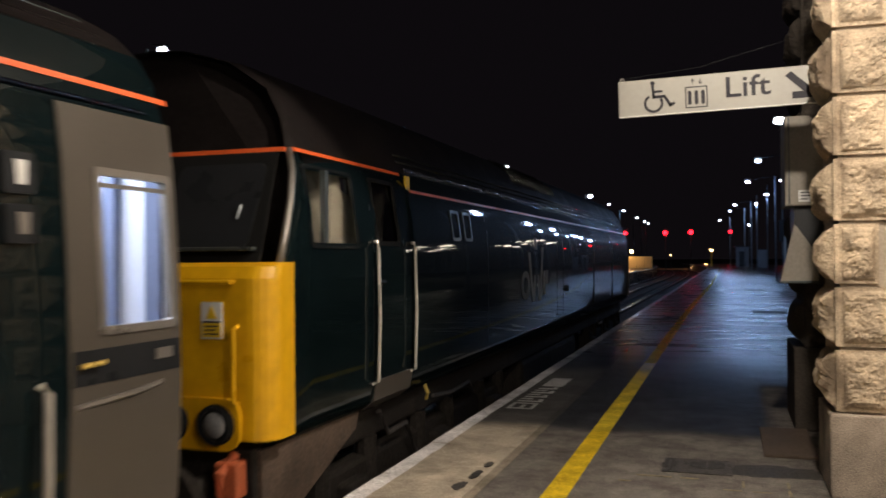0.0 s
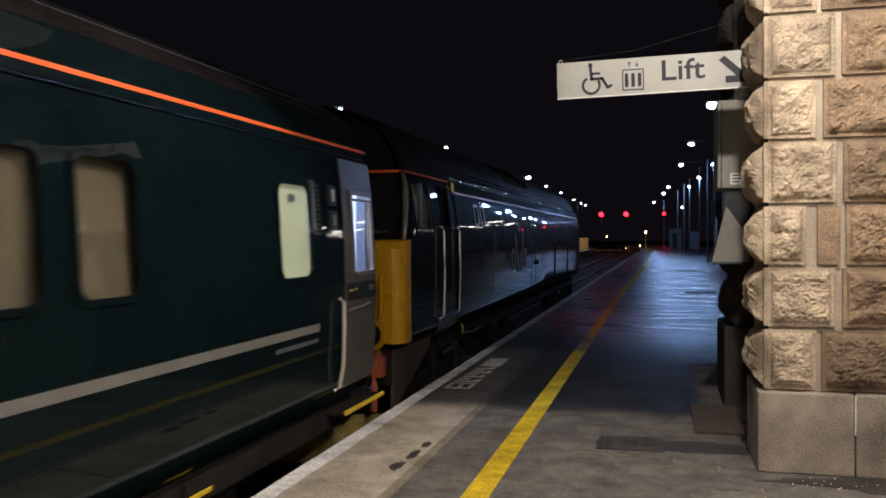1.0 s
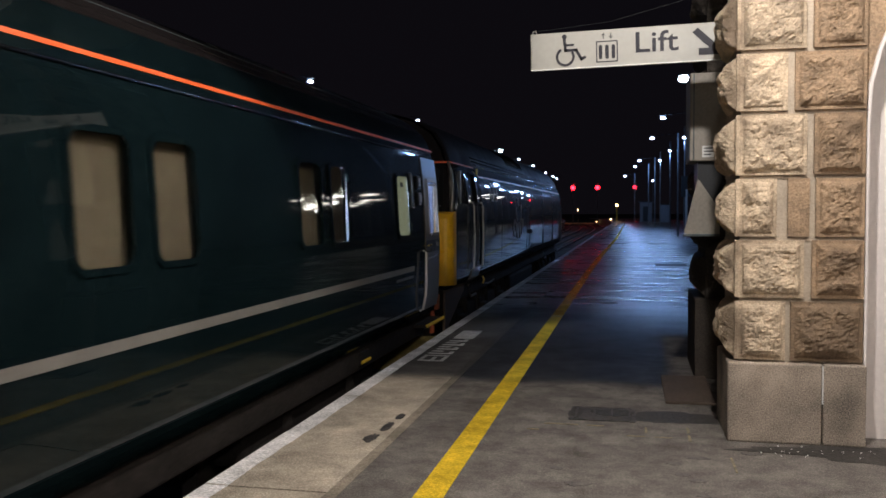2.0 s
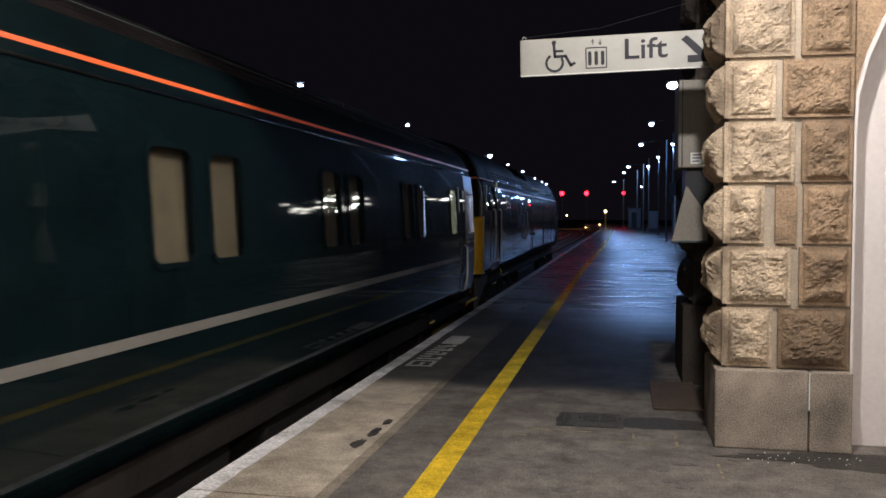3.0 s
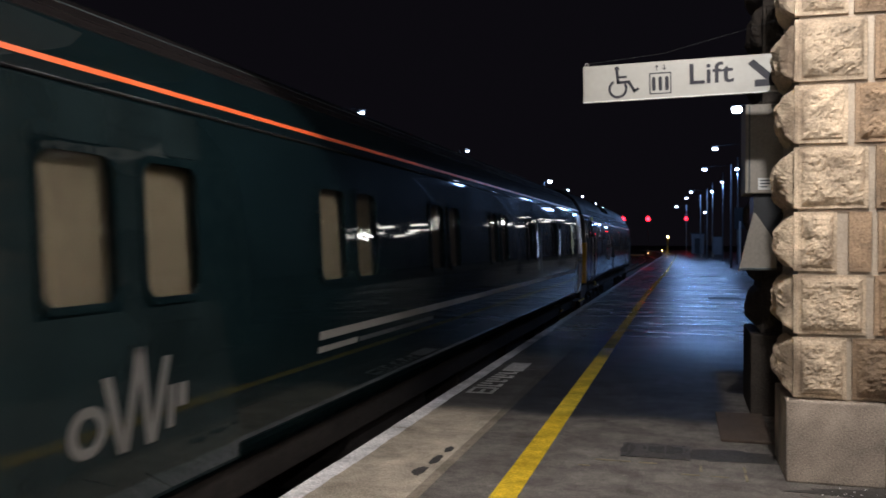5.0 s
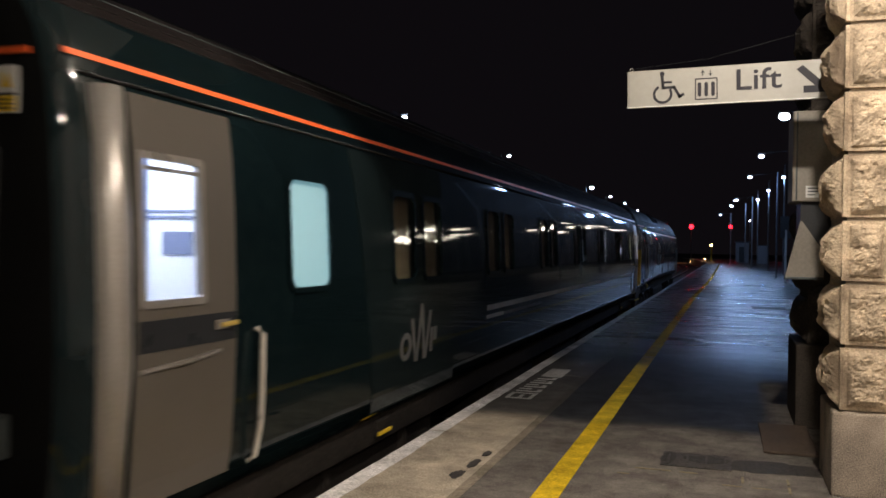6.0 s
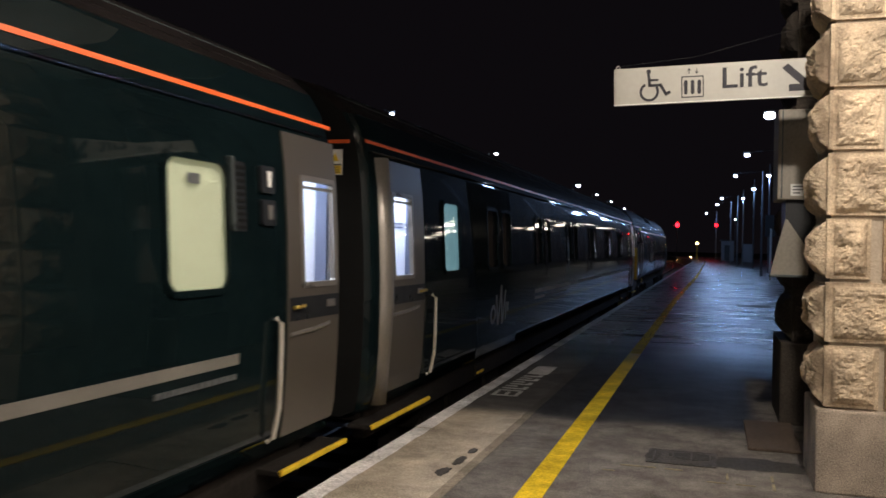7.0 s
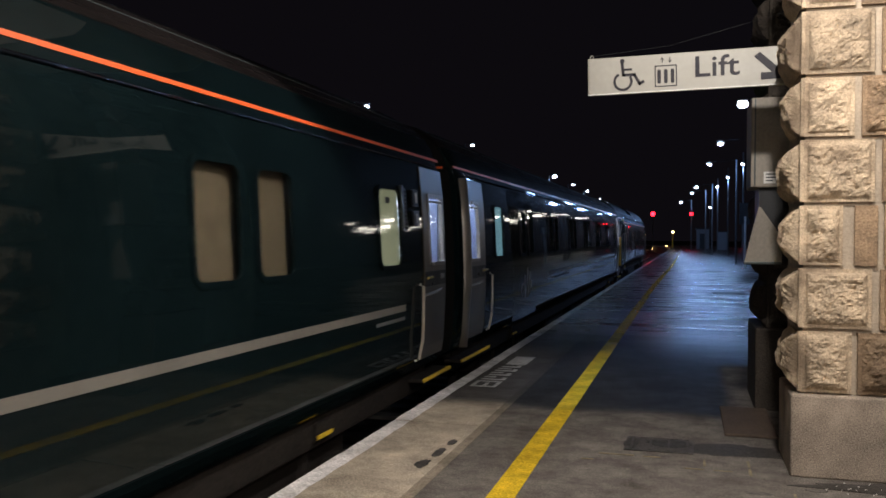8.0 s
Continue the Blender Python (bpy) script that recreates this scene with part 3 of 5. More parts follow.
# cabinet and sloping hood on the shaded pier
cab = root("wall_cabinet", "grey metal wall cabinet with a small white label", "cabinet", at=(0.0, 7.40, 0.0))
part("body", boxed(0.475, 0.80, 0, 0.55, 1.93, 2.66, 0.01), "cabinet", cab)
part("door_edge", boxed(0.500, 0.512, -0.010, 0.004, 1.94, 2.65), "trim_grey", cab)
part("notice", boxed(0.575, 0.70, -0.007, -0.002, 1.96, 2.055), "label", cab, "small white printed notice")
for k in range(3):
    part("notice_line", boxed(0.59, 0.685 - 0.02 * k, -0.010, -0.007, 2.03 - 0.026 * k, 2.04 - 0.026 * k), "ink_grey", cab)
hood = root("sloping_hood", "lit part of a grey sheet-metal hood sloping out below the cabinet", "hood", at=(0.0, 7.40, 0.0))
bm = bmesh.new()
# the outline's right slope follows the diagonal shadow across the hood
plate(bm, [(0.43, 1.31), (0.72, 1.31), (0.72, 1.52), (0.555, 1.77), (0.540, 1.77)], 0.05, lambda a, b, d: (a, d, b))
part("shell", bm, "cabinet", hood)
part("lip", boxed(0.425, 0.72, -0.006, 0.05, 1.30, 1.322, 0.004), "trim_grey", hood)
# dark block that stands for the shade beside and above the lit hood
part("bracket", boxed(0.545, 0.75, 0.055, 0.5, 1.33, 1.93), "dark_steel", hood)

# ---------------- lamps, signals, far things ----------------


def lamp_post(x, y, z, arm, group):
    lp = root("platform_lamp", "tall grey lamp post with a bright cool-white head", "street lamp", group, at=(x + arm, y, 0))
    part("post", rod(bmesh.new(), [(0, 0, 0), (0, 0, 1.2), (0, 0, z + (0.8 if abs(arm) < 0.1 else (0.27 if arm > 0 else 0.10)))], [0.075, 0.06, 0.045], 8), "post" if arm > 0 else "dark_steel", lp)
    part("arm", rod(bmesh.new(), [(0, 0, z + 0.25), (-arm * 0.5, 0, z + 0.2), (-arm, 0, z + 0.12)], 0.012, 6), "rubber", lp)
    part("housing", boxed(-arm - 0.16, -arm + 0.16, -0.10, 0.10, z + 0.10, z + 0.17, 0.02), "dark_steel", lp)
    bm = bmesh.new()
    # lens radii are enlarged to include the lamp's glare, most on the nearest
    bmesh.ops.create_uvsphere(bm, u_segments=12, v_segments=8, radius=1.0, matrix=Matrix.Translation((-arm, 0, z)) @ Matrix.Diagonal((0.17 if y < 32 else (0.20 if y == 77.0 else 0.11 + 0.0002 * y), 0.09, 0.12 if y < 32 else (0.16 if y == 77.0 else 0.06), 1)))
    part("lens", bm, "head", lp, "glowing lens widened for its glare", smooth=True)
    return lp


for i, (x, y, z) in enumerate(LAMP_POSTS_RIGHT):
    lamp_post(x, y, z, (1.7, 1.6, 1.5, 0.05, 0.05, 0.05, 1.3, 1.3, 1.2)[i], "platform lamps")
for x, y, z in LAMP_POSTS_LEFT:
    lamp_post(x, y, z, -0.5, "far platform lamps")


def signal(x, y, z, r=0.2, base=0.0):
    sg = root("railway_signal", "railway signal on a dark post showing a red light", "signal", "red signals", at=(x, y, base))
    part("mast", rod(bmesh.new(), [(0, 0.2, 0), (0, 0.2, z - base)], 0.07, 6), "dark_steel", sg)
    part("head_box", boxed(-0.32, 0.32, 0.02, 0.3, z - base - 0.5, z - base + 0.75, 0.03), "dark_steel", sg)
    bm = bmesh.new()
    # the sphere is larger than a lens: it draws the red glare around the bulb
    bmesh.ops.create_uvsphere(bm, u_segments=10, v_segments=6, radius=r, matrix=Matrix.Translation((0, 0, z - base)))
    ln = part("red_lens", bm, "red", sg, "glowing red lens swollen to the size of its glare", smooth=True)
    bm = bmesh.new()
    bmesh.ops.create_uvsphere(bm, u_segments=10, v_segments=6, radius=r * 0.5, matrix=Matrix.Translation((0, -r * 0.75, z - base)))
    part("red_bulb", bm, "red_core", ln, smooth=True)


for x, y, z, r, b in ((-10.1, 150, 5.5, 0.40, -1.1), (-5.9, 150, 5.5, 0.40, -1.1), (0.40, 150, 5.5, 0.30, -1.1), (8.4, 140, 5.2, 0.22, 0.0), (-13.4, 120, 4.75, 0.24, -1.1)):
    signal(x, y, z, r, b)

far_platform = tagged(part("platform", ribbon(-17.0, -9.0, 0.0, drop=1.2), "asphalt"), "wet asphalt platform across the tracks", "platform", kind="structure")
part("edge_line", ribbon(-9.05, -8.9, 0.005, drop=0.1), "white_line", far_platform)
hoard = root("hoarding", "low cream hoarding lit by a lamp on the far platform", "hoarding", at=(-12.2, 104, 0))
for k in range(4):
    part("board", boxed(k * 0.92, k * 0.92 + 0.9, 0, 0.06, 0.05, 1.5, 0.01), "hoarding", hoard)
for k in range(5):
    part("post", boxed(k * 0.92 - 0.05, k * 0.92 + 0.03, 0.06, 0.14, 0, 1.6), "dark_steel", hoard)
bm = bmesh.new()
bmesh.ops.create_uvsphere(bm, u_segments=10, v_segments=6, radius=0.22, matrix=Matrix.Translation((1.3, -0.2, 2.1)))
part("amber_lamp", bm, "amber", hoard, "amber bulkhead lamp", smooth=True)
part("lamp_stalk", rod(bmesh.new(), [(1.3, 0.1, 0), (1.3, 0.1, 2.2), (1.3, -0.2, 2.2)], 0.05, 6), "dark_steel", hoard)
lamp("hoarding_light", "POINT", (-11.2, 102.6, 2.0), 120, (1.0, 0.66, 0.3), 0.2)
crossing = tagged(part("foot_crossing", boxed(-26.0, -7.0, 160, 161.6, -1.0, -0.72), "hoarding"), "pale boarded crossing over the tracks far down the line", "crossing", kind="structure")
cabin = root("platform_cabin", "grey cabins at the far end of the platform", "cabin", at=(1.2, 118, 0))
part("wall", boxed(-0.2, 1.4, 0, 3, 0, 2.6), "far_wall", cabin)
part("roof", boxed(-0.4, 1.6, -0.2, 3.2, 2.6, 2.75), "dark_steel", cabin)
part("door", boxed(0.2, 0.9, -0.04, 0.0, 0.05, 2.05), "dark_steel", cabin)
cabin2 = root("platform_cabin", "tall pale cabinet at the end of the platform", "cabin", at=(3.4, 112, 0))
part("wall", boxed(0, 1.2, 0, 1.2, 0, 2.2), "far_wall", cabin2)
part("lid", boxed(-0.05, 1.25, -0.05, 1.25, 2.2, 2.28), "dark_steel", cabin2)
ylamp = root("marker_post", "short yellow marker post with an amber lamp at the platform end", "post", at=(-2.3, 132, 0))
part("pole", rod(bmesh.new(), [(0, 0, 0), (0, 0, 2.2)], 0.12, 6), "step_yellow", ylamp)
bm = bmesh.new()
bmesh.ops.create_uvsphere(bm, u_segments=8, v_segments=6, radius=0.2, matrix=Matrix.Translation((0, 0, 2.3)))
part("amber_lamp", bm, "amber", ylamp, smooth=True)
for x, yy, zz in ((-9.7, 158, 1.7), (-3.6, 150, 0.1), (-6.2, 157, -0.5), (2.9, 128, 5.8)):
    ml = root("marker_lamp", "small pale lamp on a short stalk far down the line", "lamp", "marker lamps", at=(x, yy, -1.15 if x < 0 else 0.0))
    hgt = zz + (1.15 if x < 0 else 0.0)
    part("stalk", rod(bmesh.new(), [(0, 0, 0), (0, 0, hgt)], 0.05, 6), "dark_steel", ml)
    bm = bmesh.new()
    bmesh.ops.create_uvsphere(bm, u_segments=8, v_segments=6, radius=0.12, matrix=Matrix.Translation((0, 0, hgt)))
    part("lens", bm, "amber" if x < 0 else "head", ml, smooth=True)
gallows = root("sign_gantry", "thin grey post with an arm beyond the building", "post", at=(2.75, 46, 0))
part("pole", rod(bmesh.new(), [(0, 0, 0), (0, 0, 2.6)], 0.06, 8), "label", gallows)
part("plate", boxed(-0.28, 0.22, -0.03, 0.03, 2.2, 3.3, 0.01), "dark_steel", gallows)
# town lights beyond the station, seen only as reflections in the paintwork
for k in range(30):
    th = radians((5.8 + 0.53 * k if k < 13 else 16.6 + 0.36 * (k - 13)) + random.uniform(-0.2, 0.2))
    dist = random.uniform(140, 210)
    a = root("town_lamp", "distant street lamp beyond the station building", "street lamp", "town lamps", at=(-2.5 + dist * math.sin(th), 6 + dist * math.cos(th), -1.2))
    h = 1.2 + 1.52 + dist * random.choice((0.040, 0.043, 0.044, 0.046, 0.054))
    part("post", rod(bmesh.new(), [(0, 0, 0), (0, 0, h)], 0.06, 5), "post", a)
    part("head", boxed(-0.85, 0.85, -0.3, 0.3, h, h + random.uniform(0.2, 0.45), 0.05), "town", a)

# ---------------- coaches ----------------
PROF = [(1.19, 0.16), (1.31, 0.22), (1.345, 0.40), (1.362, 0.70), (1.37, 1.00), (1.366, 1.24), (1.352, 1.60), (1.328, 1.95), (1.295, 2.20), (1.272, 2.285), (1.262, 2.32), (1.235, 2.40), (1.155, 2.525), (1.01, 2.655), (0.79, 2.775), (0.50, 2.865), (0.0, 2.905)]


def half(z):
    for (x0, z0), (x1, z1) in zip(PROF, PROF[1:]):
        if z0 <= z <= z1:
            return x0 + (x1 - x0) * (z - z0) / (z1 - z0)
    return PROF[0][0]


def on_side(a, b, d):
    return (half(b) + d, a, b)


def skin(y0, y1, z0, z1, off=0.004, n=10):
    """A thin skin that follows the body side."""
    bm = bmesh.new()
    zs = [z0 + (z1 - z0) * k / n for k in range(n + 1)]
    out = [[bm.verts.new((half(z) + off, y, z)) for z in zs] for y in (y0, y1)]
    inn = [[bm.verts.new((half(z) - 0.01, y, z)) for z in zs] for y in (y0, y1)]
    for k in range(n):
        bm.faces.new((out[0][k], out[0][k + 1], out[1][k + 1], out[1][k]))
        for e in (0, 1):
            bm.faces.new((out[e][k], out[e][k + 1], inn[e][k + 1], inn[e][k]))
    for k in (0, n):
        bm.faces.new((out[0][k], out[1][k], inn[1][k], inn[0][k]))
    return bm


PAIRS = [-4.07 - 2.757 * k for k in range(6)]
LENGTH = 21.93
WZ = (1.25, 1.92)


def shell(length, prof, holes, tuck=0.12, front=0.0):
    """Body sides as a loft; holes (y0, y1, z0, z1) stay open on the platform side."""
    bm = bmesh.new()
    ys = sorted({0.0, -0.02, -0.05, -0.12, -length, -length + 0.02, -length + 0.05, -length + 0.12, *[round(h[i], 4) for h in holes for i in (0, 1)]})
    cuts = sorted({h[i] for h in holes for i in (2, 3)})

    def wide(z):
        for (x0, z0), (x1, z1) in zip(prof, prof[1:]):
            if z0 <= z <= z1:
                return x0 + (x1 - x0) * (z - z0) / (z1 - z0)

    zs = sorted({p[1] for p in prof} | set(cuts))
    pts = [(wide(z), z) for z in zs]

    def inset(y):
        e = min(-y, y + length)
        return {True: 0.0, False: tuck * (1 - e / 0.12) ** 2.2}[e >= 0.12]

    for s in (1, -1):
        cols = [[bm.verts.new((s * (x - inset(y)), y, z)) for x, z in pts] for y in ys]
        for i in range(len(ys) - 1):
            for k in range(len(pts) - 1):
                ym, zm = (ys[i] + ys[i + 1]) / 2, (pts[k][1] + pts[k + 1][1]) / 2
                if s > 0 and any(h[0] < ym < h[1] and h[2] < zm < h[3] for h in holes):
                    continue
                bm.faces.new((cols[i][k], cols[i][k + 1], cols[i + 1][k + 1], cols[i + 1][k]))
    for v in bm.verts:
        if front and v.co.y > -0.125:
            v.co.y += front
    return bm


def grab_rail(y, z0, z1, parent, base=on_side, r=0.016):
    a, b = Vector(base(y, z0, 0)), Vector(base(y, z1, 0))
    m = Vector(base(y, (z0 + z1) / 2, 0.055))
    part("grab_rail", rod(bmesh.new(), [a + Vector((0.01, 0, 0)), a + Vector((0.045, 0, 0.02)), Vector(base(y, z0 + 0.2, 0.058)), m, Vector(base(y, z1 - 0.03, 0.048)), b + Vector((0.01, 0, 0))], r, 8), "steel", parent, "pale vertical grab rail")


def coach_window(y0, y1, parent, fill):
    depth = 0.07 if fill == "blind" else 0.03
    w = part("window_frame", ring(bmesh.new(), rounded(y0 - 0.032, y1 + 0.032, WZ[0] - 0.032, WZ[1] + 0.032, 0.10), rounded(y0 + 0.004, y1 - 0.004, WZ[0] + 0.004, WZ[1] - 0.004, 0.075), 0.012, on_side), "green", parent)
    part("blind", plate(bmesh.new(), rounded(y0 - 0.03, y1 + 0.03, WZ[0] - 0.03, WZ[1] + 0.03, 0.03, 2), 0.01, lambda a, b, d: (half(b) - depth - 0.01 + d, a, b)), fill, w, {"blind": "drawn tan blind", "frosted": "lit pale frosted glass", "frosted_blue": "lit blue frosted glass"}[fill])
    if fill == "blind":
        for yy in (y0 - 0.034, y1 + 0.03):
            part("reveal", boxed(half(1.92) - 0.10, half(1.92) - 0.022, yy, yy + 0.004, WZ[0], WZ[1]), "rubber", w)
    g = part("pane", plate(bmesh.new(), rounded(y0 - 0.02, y1 + 0.02, WZ[0] - 0.02, WZ[1] + 0.02, 0.08), 0.004, lambda a, b, d: (half(b) - 0.016 + d, a, b)), "glass", w)
    g.visible_shadow = False


def coach_door(y0, y1, parent, front):
    """A grey slam door with a tall lit window, black band, handle and step."""
    s = 1 if front else -1
    wy0, wy1 = (y0 + 0.20, y1 - 0.07) if front else (y0 + 0.05, y1 - 0.31)
    yl = y0 - 0.12 if front else y0 - 0.46
    z0, z1 = 0.30, 2.19
    door = part("door", skin(y0, y1, z0, 1.24, 0.010, 8), "door_grey", parent, "warm grey slam door")
    for a, b, c, d in ((y0, y1, 1.91, z1), (y0, wy0, 1.24, 1.91), (wy1, y1, 1.24, 1.91)):
        part("door_panel", skin(a, b, c, d, 0.010, 6), "door_grey", door)
    part("window_rim", ring(bmesh.new(), rounded(wy0 - 0.03, wy1 + 0.03, 1.215, 1.935, 0.03, 3), rounded(wy0 + 0.008, wy1 - 0.008, 1.25, 1.90, 0.015, 3), 0.020, on_side), "silver", door)
    g = part("pane", plate(bmesh.new(), [(wy0, 1.24), (wy1, 1.24), (wy1, 1.91), (wy0, 1.91)], 0.004, lambda a, b, d: (half(b) - 0.012 + d, a, b)), "clear", door)
    g.visible_shadow = False
    part("sash_bar", boxed(half(1.84) - 0.01, half(1.84) + 0.012, wy0, wy1, 1.85, 1.868), "silver", door)
    part("band", skin(y0 + 0.015, y1 - 0.01, 1.015, 1.16, 0.014, 4), "band", door, "black lock band")
    hy = y0 + 0.10 if front else y1 - 0.1
    part("handle", rod(bmesh.new(), [(half(1.10) + 0.03, hy - 0.06, 1.098), (half(1.1) + 0.04, hy + 0.06, 1.104)], 0.013, 8), "brass", door, "brass door handle")
    part("lock_plate", boxed(half(1.1) + 0.012, half(1.1) + 0.022, y1 - 0.20, y1 - 0.08, 1.075, 1.125, 0.004), "silver", door)
    part("kick_ridge", rod(bmesh.new(), [(half(0.94) + 0.008, y0 + 0.03, 0.93), (half(0.94) + 0.02, (y0 + y1) / 2, 0.945), (half(0.94) + 0.008, y1 - 0.15, 0.965)], 0.014, 6), "silver", door)
    step_t = part("step_board", boxed(1.20, 1.41, yl, y1 + 0.10, 0.09, 0.125, 0.006), "grime", parent)
    part("step_edge", boxed(1.39, 1.418, yl, y1 + 0.10, 0.095, 0.129, 0.006), "step_yellow", step_t, "yellow step edge")
    # lit lobby behind the door
    ye = y1 - 0.01 if front else y1 + 0.16
    part("lobby_wall", boxed(0.30, 0.33, y0 - 0.35, ye, 0.3, 2.25), "lobby_wall", door)
    part("lobby_partition", boxed(0.33, 1.31 if front else 1.24, ye - 0.02, ye, 0.3, 2.10), "lobby_wall", door)
    for k in ((0.52, 0.60, 0.98) if front else (0.62,)):
        part("lobby_post", boxed(k, k + 0.07, ye - 0.07, ye - 0.02, 0.3, 2.25), "lobby_grey", door)
    part("lobby_frame", boxed(1.215 if front else 1.14, 1.30 if front else 1.23, ye - 0.05, ye - 0.021, 0.3, 2.05), "lobby_grey", door, "dark blue-grey door frame")
    if not front:
        for zz in (1.655, 1.69):
            part("lobby_rail", boxed(0.40, 1.1, ye - 0.032, ye - 0.02, zz, zz + 0.014), "lobby_grey", door)
        part("lobby_notice", boxed(0.80, 1.0, ye - 0.03, ye - 0.02, 1.45, 1.58), "lobby_grey", door)
    part("lobby_light", boxed(0.45, 1.05, y0 - 0.1, y1 - 0.10, 2.20, 2.22), "lobby_light", door, "glowing lobby ceiling light")


def bogie(y, parent):
    b = part("bogie", boxed(-1.1, 1.1, y - 1.6, y + 1.6, -0.35, -0.1, 0.04), "grime", parent)
    for dy in (-1.3, 1.3):
        for x in (-0.76, 0.76):
            bm = bmesh.new()
            rod(bm, [(x - 0.06, y + dy, -0.455), (x + 0.06, y + dy, -0.455)], 0.457, 20)
            part("wheel", bm, "wheel", b)
        part("axlebox", boxed(0.95, 1.16, y + dy - 0.17, y + dy + 0.17, -0.62, -0.25, 0.03), "grime", b)
        part("coil_spring", rod(bmesh.new(), [(1.05, y + dy * 0.6, -0.5), (1.05, y + dy * 0.6, -0.1)], 0.1, 10), "grime", b)


def small_bars(y0, y1, z, parent, n, h=0.03, off=0.006, material="ink_grey"):
    w = (y1 - y0) / n
    for k in range(n):
        part("lettering_bar", skin(y0 + k * w, y0 + (k + 0.78) * w, z, z + h, off, 1), material, parent)


def logo(y0, z0, w, h, parent, place, tall=1.0):
    """Three tall silver strokes groups, drawn as plain shapes."""
    def flat(pts):
        part("logo_shape", plate(bmesh.new(), [(y0 + a * w, z0 + b * h) for a, b in pts], 0.008, place), "logo_paint", parent)
    t = tall
    for a0, a1, top in ((0.28, 0.42, 0.86), (0.54, 0.44, 1.12), (0.54, 0.65, 1.12), (0.78, 0.67, 0.96)):
        flat([(a0 - 0.035, top * t), (a0 + 0.035, top * t), (a1 + 0.03, 0.0), (a1 - 0.03, 0.0)])
    arc = [radians(a) for a in range(0, 360, 20)]
    part("logo_shape", ring(bmesh.new(), [(y0 + (0.15 + 0.14 * math.cos(q)) * w, z0 + (0.34 + 0.27 * math.sin(q)) * h) for q in arc], [(y0 + (0.15 + 0.08 * math.cos(q)) * w, z0 + (0.34 + 0.16 * math.sin(q)) * h) for q in arc], 0.008, place), "logo_paint", parent)
    flat([(0.80, 0.10), (0.86, 0.10), (0.86, 0.60), (0.80, 0.60)])
    flat([(0.89, 0.32), (0.98, 0.32), (0.98, 0.60), (0.89, 0.60)])


def coach(at_y):
    c = root("railway_coach", "dark green sleeping coach with an orange roof line and drawn blinds", "railway coach", "coaches", at=(-3.87, at_y, 0))
    holes = [(-1.86, -1.32, *WZ), (-20.10, -19.55, *WZ), (-0.46, 0.0, 1.24, 1.91), (-21.48, -21.03, 1.24, 1.91)]
    for p in PAIRS:
        holes += [(p - 0.585, p - 0.10, *WZ), (p + 0.12, p + 0.585, *WZ)]
    lower = [q for q in PROF if q[1] <= 2.525]
    part("body", shell(LENGTH, lower, holes, 0.07, 0.13), "green", c, smooth=True)
    bm = shell(LENGTH, [q for q in PROF if q[1] >= 2.525], [], 0.07, 0.13)
    part("roof", bm, "roof", c, "grimy dark grey ribbed roof", smooth=True)
    for k in range(5):
        zz = (2.53, 2.60, 2.68, 2.775, 2.86)[k]
        part("roof_rib", rod(bmesh.new(), [(half(zz) + 0.002, -0.15, zz), (half(zz) + 0.002, -LENGTH + 0.15, zz)], 0.007, 5), ("roof", "roof", "trim_grey", "gutter_trim", "roof")[k], c)
    part("orange_line", skin(-LENGTH + 0.06, 0.10, 2.292, 2.319, 0.005, 2), "orange", c, "thin orange line under the roof edge")
    part("gutter", rod(bmesh.new(), [(half(2.23) + 0.01, -LENGTH + 0.1, 2.225), (half(2.23) + 0.01, -0.1, 2.225)], 0.011, 8), "gutter_trim", c, smooth=True)
    for e in (0.13, -LENGTH):
        s = -1 if e > 0 else 1
        bm = bmesh.new()
        vs = [bm.verts.new((x - 0.07, e, z)) for x, z in PROF] + [bm.verts.new((-(x - 0.07), e, z)) for x, z in PROF[::-1][1:]]
        bm.faces.new(vs)
        part("end_wall", bm, "rubber", c)
        g = part("gangway", boxed(-0.62, 0.62, min(e, e - 0.26 * s), max(e, e - 0.26 * s), 0.2, 2.4, 0.05), "rubber", c, "black folded gangway")
        for k in range(4):
            part("fold", boxed(-0.66, 0.66, e - s * (0.04 + 0.07 * k) - 0.012, e - s * (0.04 + 0.07 * k) + 0.012, 0.16, 2.44, 0.006), "band", g)
        for x in (-0.87, 0.87):
            bm = rod(bmesh.new(), [(x, e, 0.10), (x, e - 0.18 * s, 0.10)], 0.07, 10)
            rod(bm, [(x, e - 0.18 * s, 0.10), (x, e - 0.34 * s, 0.10)], [0.09, 0.05], 10)
            part("buffer", bm, "grime", c)
        part("jumper_cable", rod(bmesh.new(), [(1.0, e - 0.03 * s, 1.9), (1.02, e - 0.06 * s, 1.2), (1.0, e - 0.1 * s, 0.7)], 0.02, 6), "dark_steel", c)
        part("jumper_box", boxed(0.92, 1.08, min(e, e - 0.12 * s), max(e, e - 0.12 * s), 0.62, 0.80, 0.01), "trim_grey", c)
    for p in PAIRS:
        coach_window(p - 0.585, p - 0.10, c, "blind")
        coach_window(p + 0.12, p + 0.585, c, "blind")
    coach_window(-1.86, -1.32, c, "frosted")
    part("window_sticker", plate(bmesh.new(), rounded(-1.66, -1.555, 1.795, 1.85, 0.006, 2), 0.003, lambda a, b, d: (half(b) - 0.011 + d, a, b)), "ink_grey", c, "small dark sticker on the frosted glass")
    coach_window(-20.10, -19.55, c, "frosted_blue")
    coach_door(-0.66, 0.07, c, True)
    coach_door(-21.53, -20.72, c, False)
